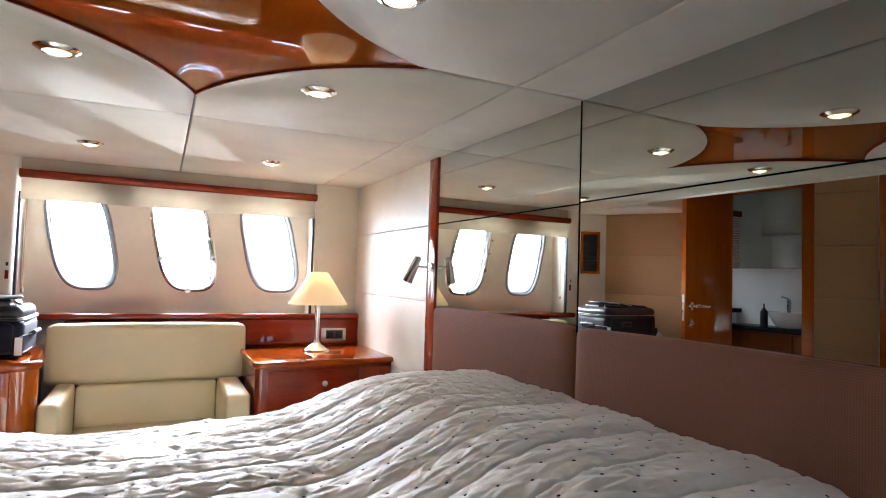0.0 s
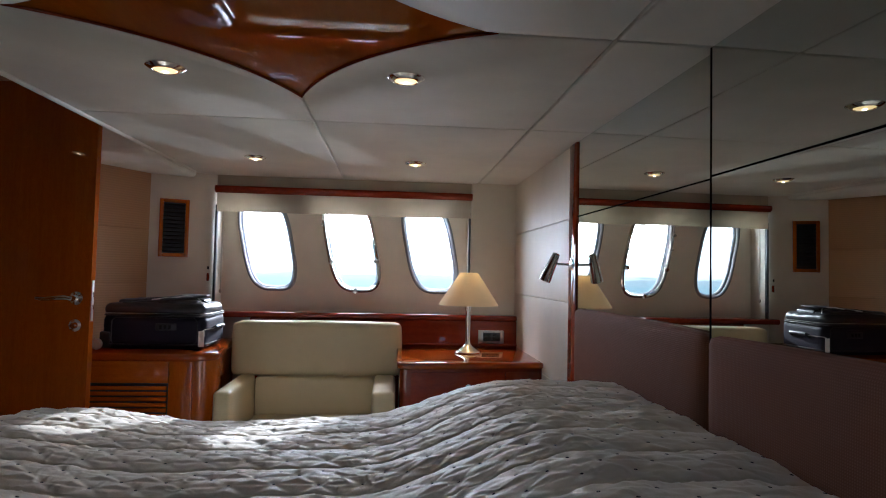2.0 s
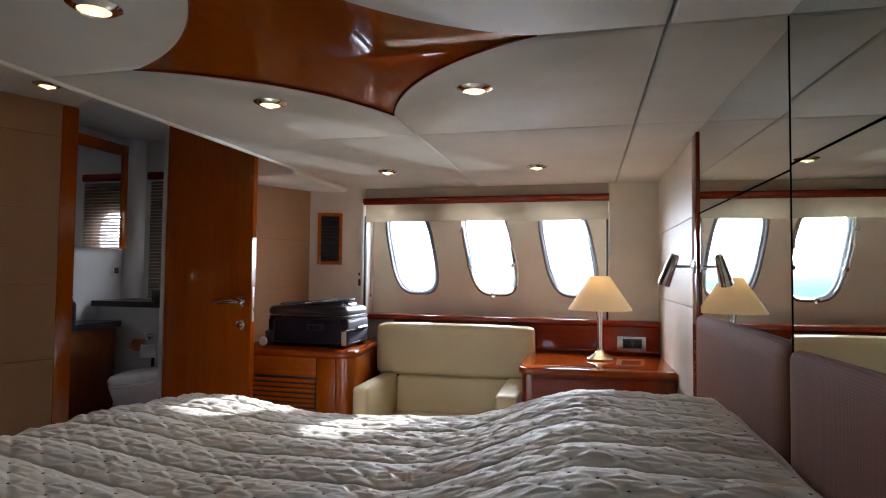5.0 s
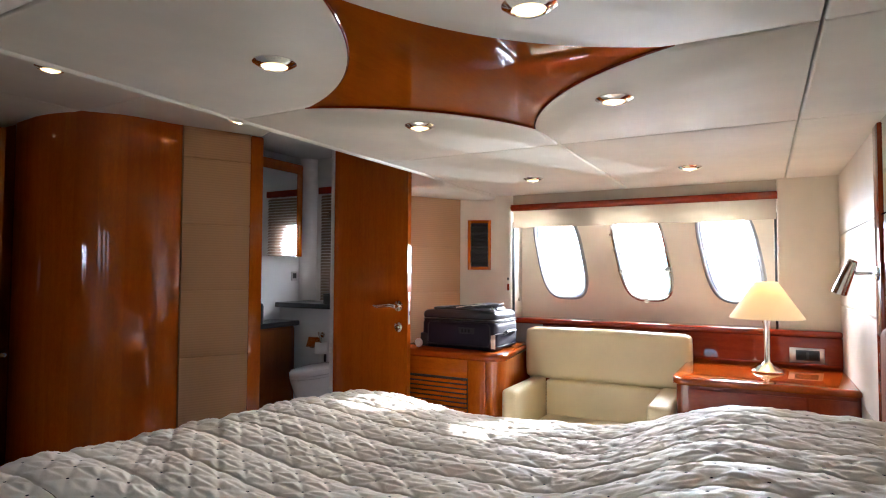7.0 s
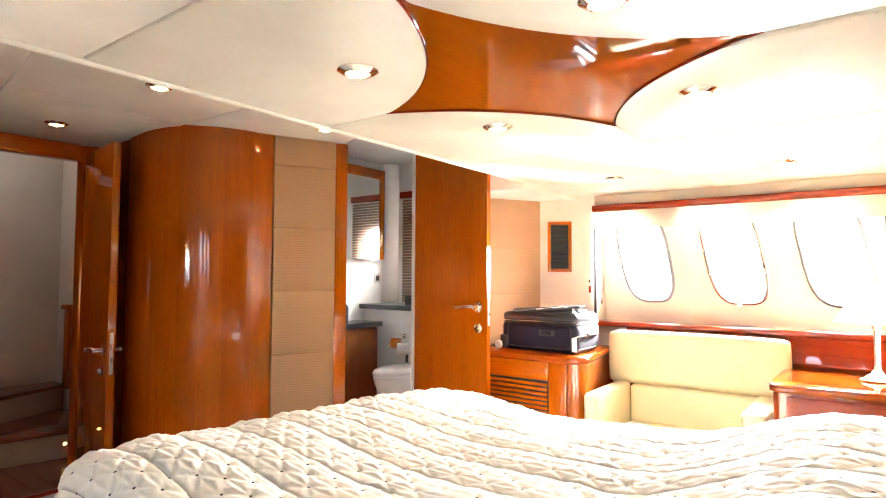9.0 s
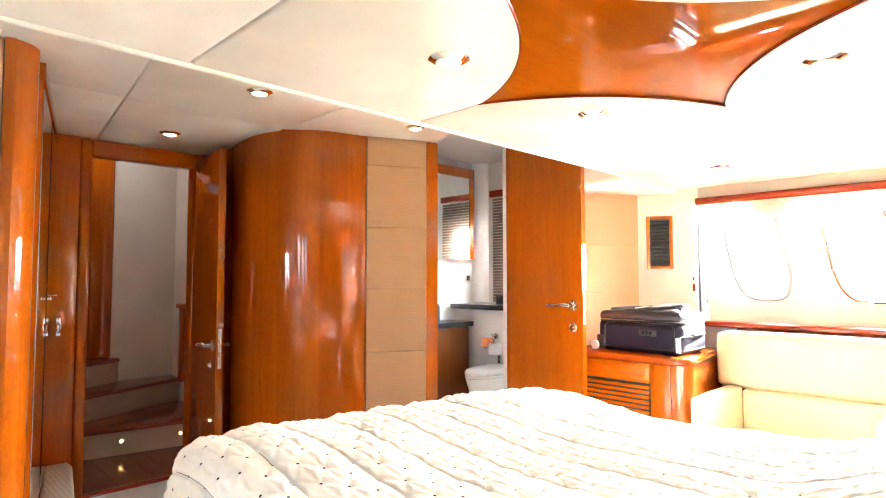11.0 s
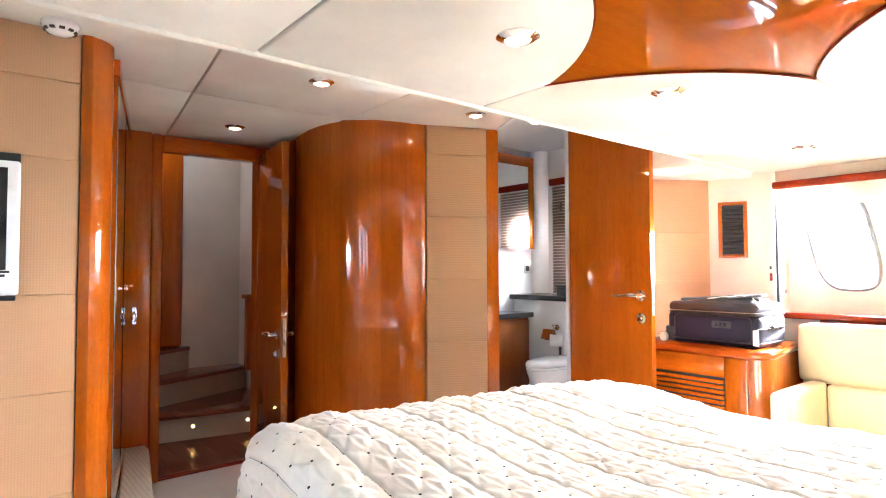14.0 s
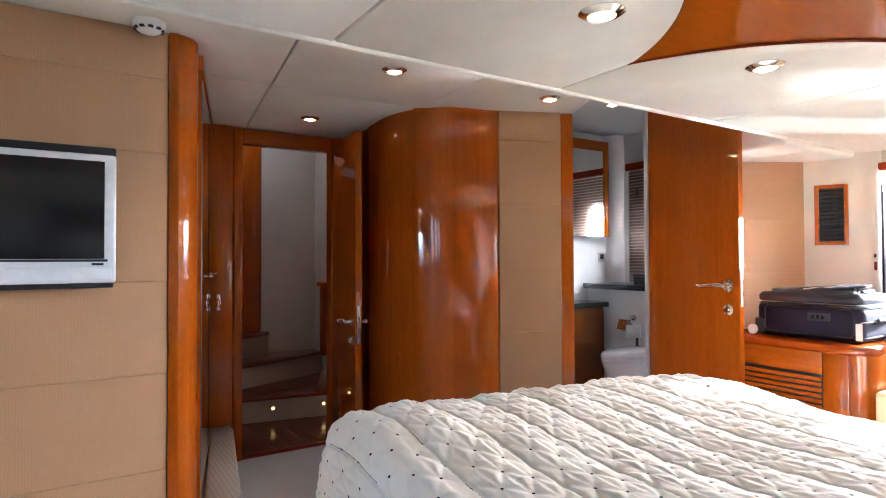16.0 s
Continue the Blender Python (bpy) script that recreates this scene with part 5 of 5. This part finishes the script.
for yy in (4.135, 4.51):
    part("wheel", lathe([(0, -0.014), (0.028, -0.014), (0.034, -0.008), (0.034, 0.008), (0.028, 0.014), (0, 0.014)], 18, m=Matrix.Translation((-2.905, yy - 0.045, 0.7765)) @ pose(0, 0, 0, 90)), PAPER, case, "pale rubber wheel")
    part("wheel_housing", box(-2.90, -2.825, yy - 0.034, yy + 0.03, 0.752, 0.855, 0.012, 3), CASE_TRIM, case)
part("luggage_tag", box(-2.222, -2.182, 4.096, 4.099, 0.765, 0.865, 0.001), PAPER, case, "white paper luggage tag")
part("tag_loop", tube([(-2.202, 4.0975, 0.862), (-2.190, 4.12, 0.872), (-2.160, 4.24, 0.874)], 0.002, 5), PAPER, case)

case.location.x, case.scale.x = (CABIN @ Vector((-2.511, 0, 0))).x, 0.9

# reading light on the trim
rl = thing("reading_light", (-0.02, 3.40, 1.33), "chrome swivel reading light on the cherry trim", "reading light")
part("wall_plate", lathe([(0, 0), (0.032, 0), (0.032, 0.008), (0.012, 0.014), (0, 0.014)], 20, m=Matrix.Translation((-0.0085, 3.405, 1.335)) @ pose(0, 0, 0, 0, -90)), CHROME, rl)
part("arm", tube([(-0.03, 3.405, 1.335), (-0.09, 3.41, 1.337), (-0.118, 3.413, 1.34)], 0.008, 8), CHROME, rl)
d = (Vector((-0.15, 3.445, 1.245)) - Vector((-0.10, 3.393, 1.398)))
hm = Matrix.Translation((-0.10, 3.393, 1.398)) @ d.to_track_quat("Z", "Y").to_matrix().to_4x4()
head = part("head", lathe([(0, 0), (0.012, 0.0), (0.020, 0.006), (0.024, 0.04), (0.029, 0.10), (0.034, d.length), (0.030, d.length), (0.028, d.length - 0.02), (0, d.length - 0.02)], 20, m=hm), CHROME, rl)

# television on the tan wall
LAYOUT = METRES
tv = thing("television", (-2.93, -0.06, 1.16), "silver framed flat television with a dark screen", "television")
part("bracket", box(-2.965, -2.935, -0.25, 0.13, 1.22, 1.60), BLACK, tv)
part("body", box(-2.945, -2.905, -0.42, 0.287, 1.186, 1.622, 0.010, 3), SILVER, tv)
part("back_shell", box(-2.958, -2.930, -0.42, 0.288, 1.20, 1.652, 0.006), BLACK, tv)
part("screen", box(-2.906, -2.902, -0.375, 0.252, 1.267, 1.598, 0.001), SCREEN, tv, "dark switched-off screen")
part("bezel_line", box(-2.906, -2.9035, -0.385, 0.262, 1.2575, 1.2655), BLACK, tv)
part("speaker_bar", box(-2.912, -2.900, -0.40, 0.275, 1.196, 1.238, 0.005), SILVER, tv)
part("foot_edge", box(-2.94, -2.91, -0.40, 0.28, 1.168, 1.185, 0.004), BLACK, tv, "glossy black lower edge")
part("badge", box(-2.9055, -2.9035, 0.215, 0.250, 1.2455, 1.2535), BLACK, tv, "small dark badge")
part("badge", box(-2.9055, -2.9035, -0.115, -0.045, 1.243, 1.2515), BLACK, tv, "small dark badge")

sm = thing("smoke_detector", (-2.93, 0.38, ENTRY_Z), "round white smoke detector with dark slots", "smoke detector")
mm = Matrix.Translation((-2.90, 0.385, ENTRY_Z)) @ pose(0, 0, 0, 180) @ Matrix.Diagonal((0.82, 0.82, 0.95, 1))
part("body", lathe([(0, 0), (0.068, 0.0), (0.07, 0.012), (0.062, 0.024), (0.040, 0.040), (0.02, 0.046), (0, 0.047)], 32, m=mm), PORCELAIN, sm)
for k in range(10):
    a = k * 36
    q = box(0.045, 0.060, -0.010, 0.010, 0.026, 0.034, 0.001, 1)
    q.transform(mm @ pose(0, 0, 0, 0, 0, a))
    part("slot", q, BLACK, sm)

# ---- daylight at the portholes ----
LAYOUT = CABIN
for cx in PORTS:
    window_light(cx + 0.10, HULL_Y + 0.60, PORT_Z + 0.32, 0.66, 0.80, (cx - 0.12, 3.4, 0.70), 30)
LAYOUT = METRES
window_light(-3.52, 4.32, 1.56, 0.3, 0.42, (-3.8, 3.2, 1.4), 5.5)
lampl = new("table_lamp_light", bpy.data.lights.new("table_lamp_light", "POINT"))
lampl.data.energy, lampl.data.color, lampl.data.shadow_soft_size = 0.5, (1.0, 0.74, 0.42), 0.03
lampl.location = CABIN @ Vector((-0.45, 4.45, 1.22))

# lamp added under the closed lobby ceiling, in place of daylight from up the stairs
d = bpy.data.lights.new("lobby_fill_light", "AREA")
d.shape, d.size, d.size_y, d.energy, d.color = "RECTANGLE", 0.8, 0.6, 0.28, (1.0, 0.97, 0.93)
st_l = new("lobby_fill_light", d)
st_l.matrix_world = look((-5.7, 1.35, 2.57), (-5.6, 1.4, 0))
# hazy sea view outside the portholes
for yy, haze in ((42.0, HAZE), (-38.0, HAZE_DIM)):
    bmh = box(-60, 60, yy - 0.1, yy + 0.1, -5, 7.5)
    solid("backdrop", bmh, haze, "bright hazy sky over a pale blue sea", "backdrop", kind="structure", smooth=False)

# added outside lamp for low sun mirrored by the sea, thrown through the portholes onto the ceiling
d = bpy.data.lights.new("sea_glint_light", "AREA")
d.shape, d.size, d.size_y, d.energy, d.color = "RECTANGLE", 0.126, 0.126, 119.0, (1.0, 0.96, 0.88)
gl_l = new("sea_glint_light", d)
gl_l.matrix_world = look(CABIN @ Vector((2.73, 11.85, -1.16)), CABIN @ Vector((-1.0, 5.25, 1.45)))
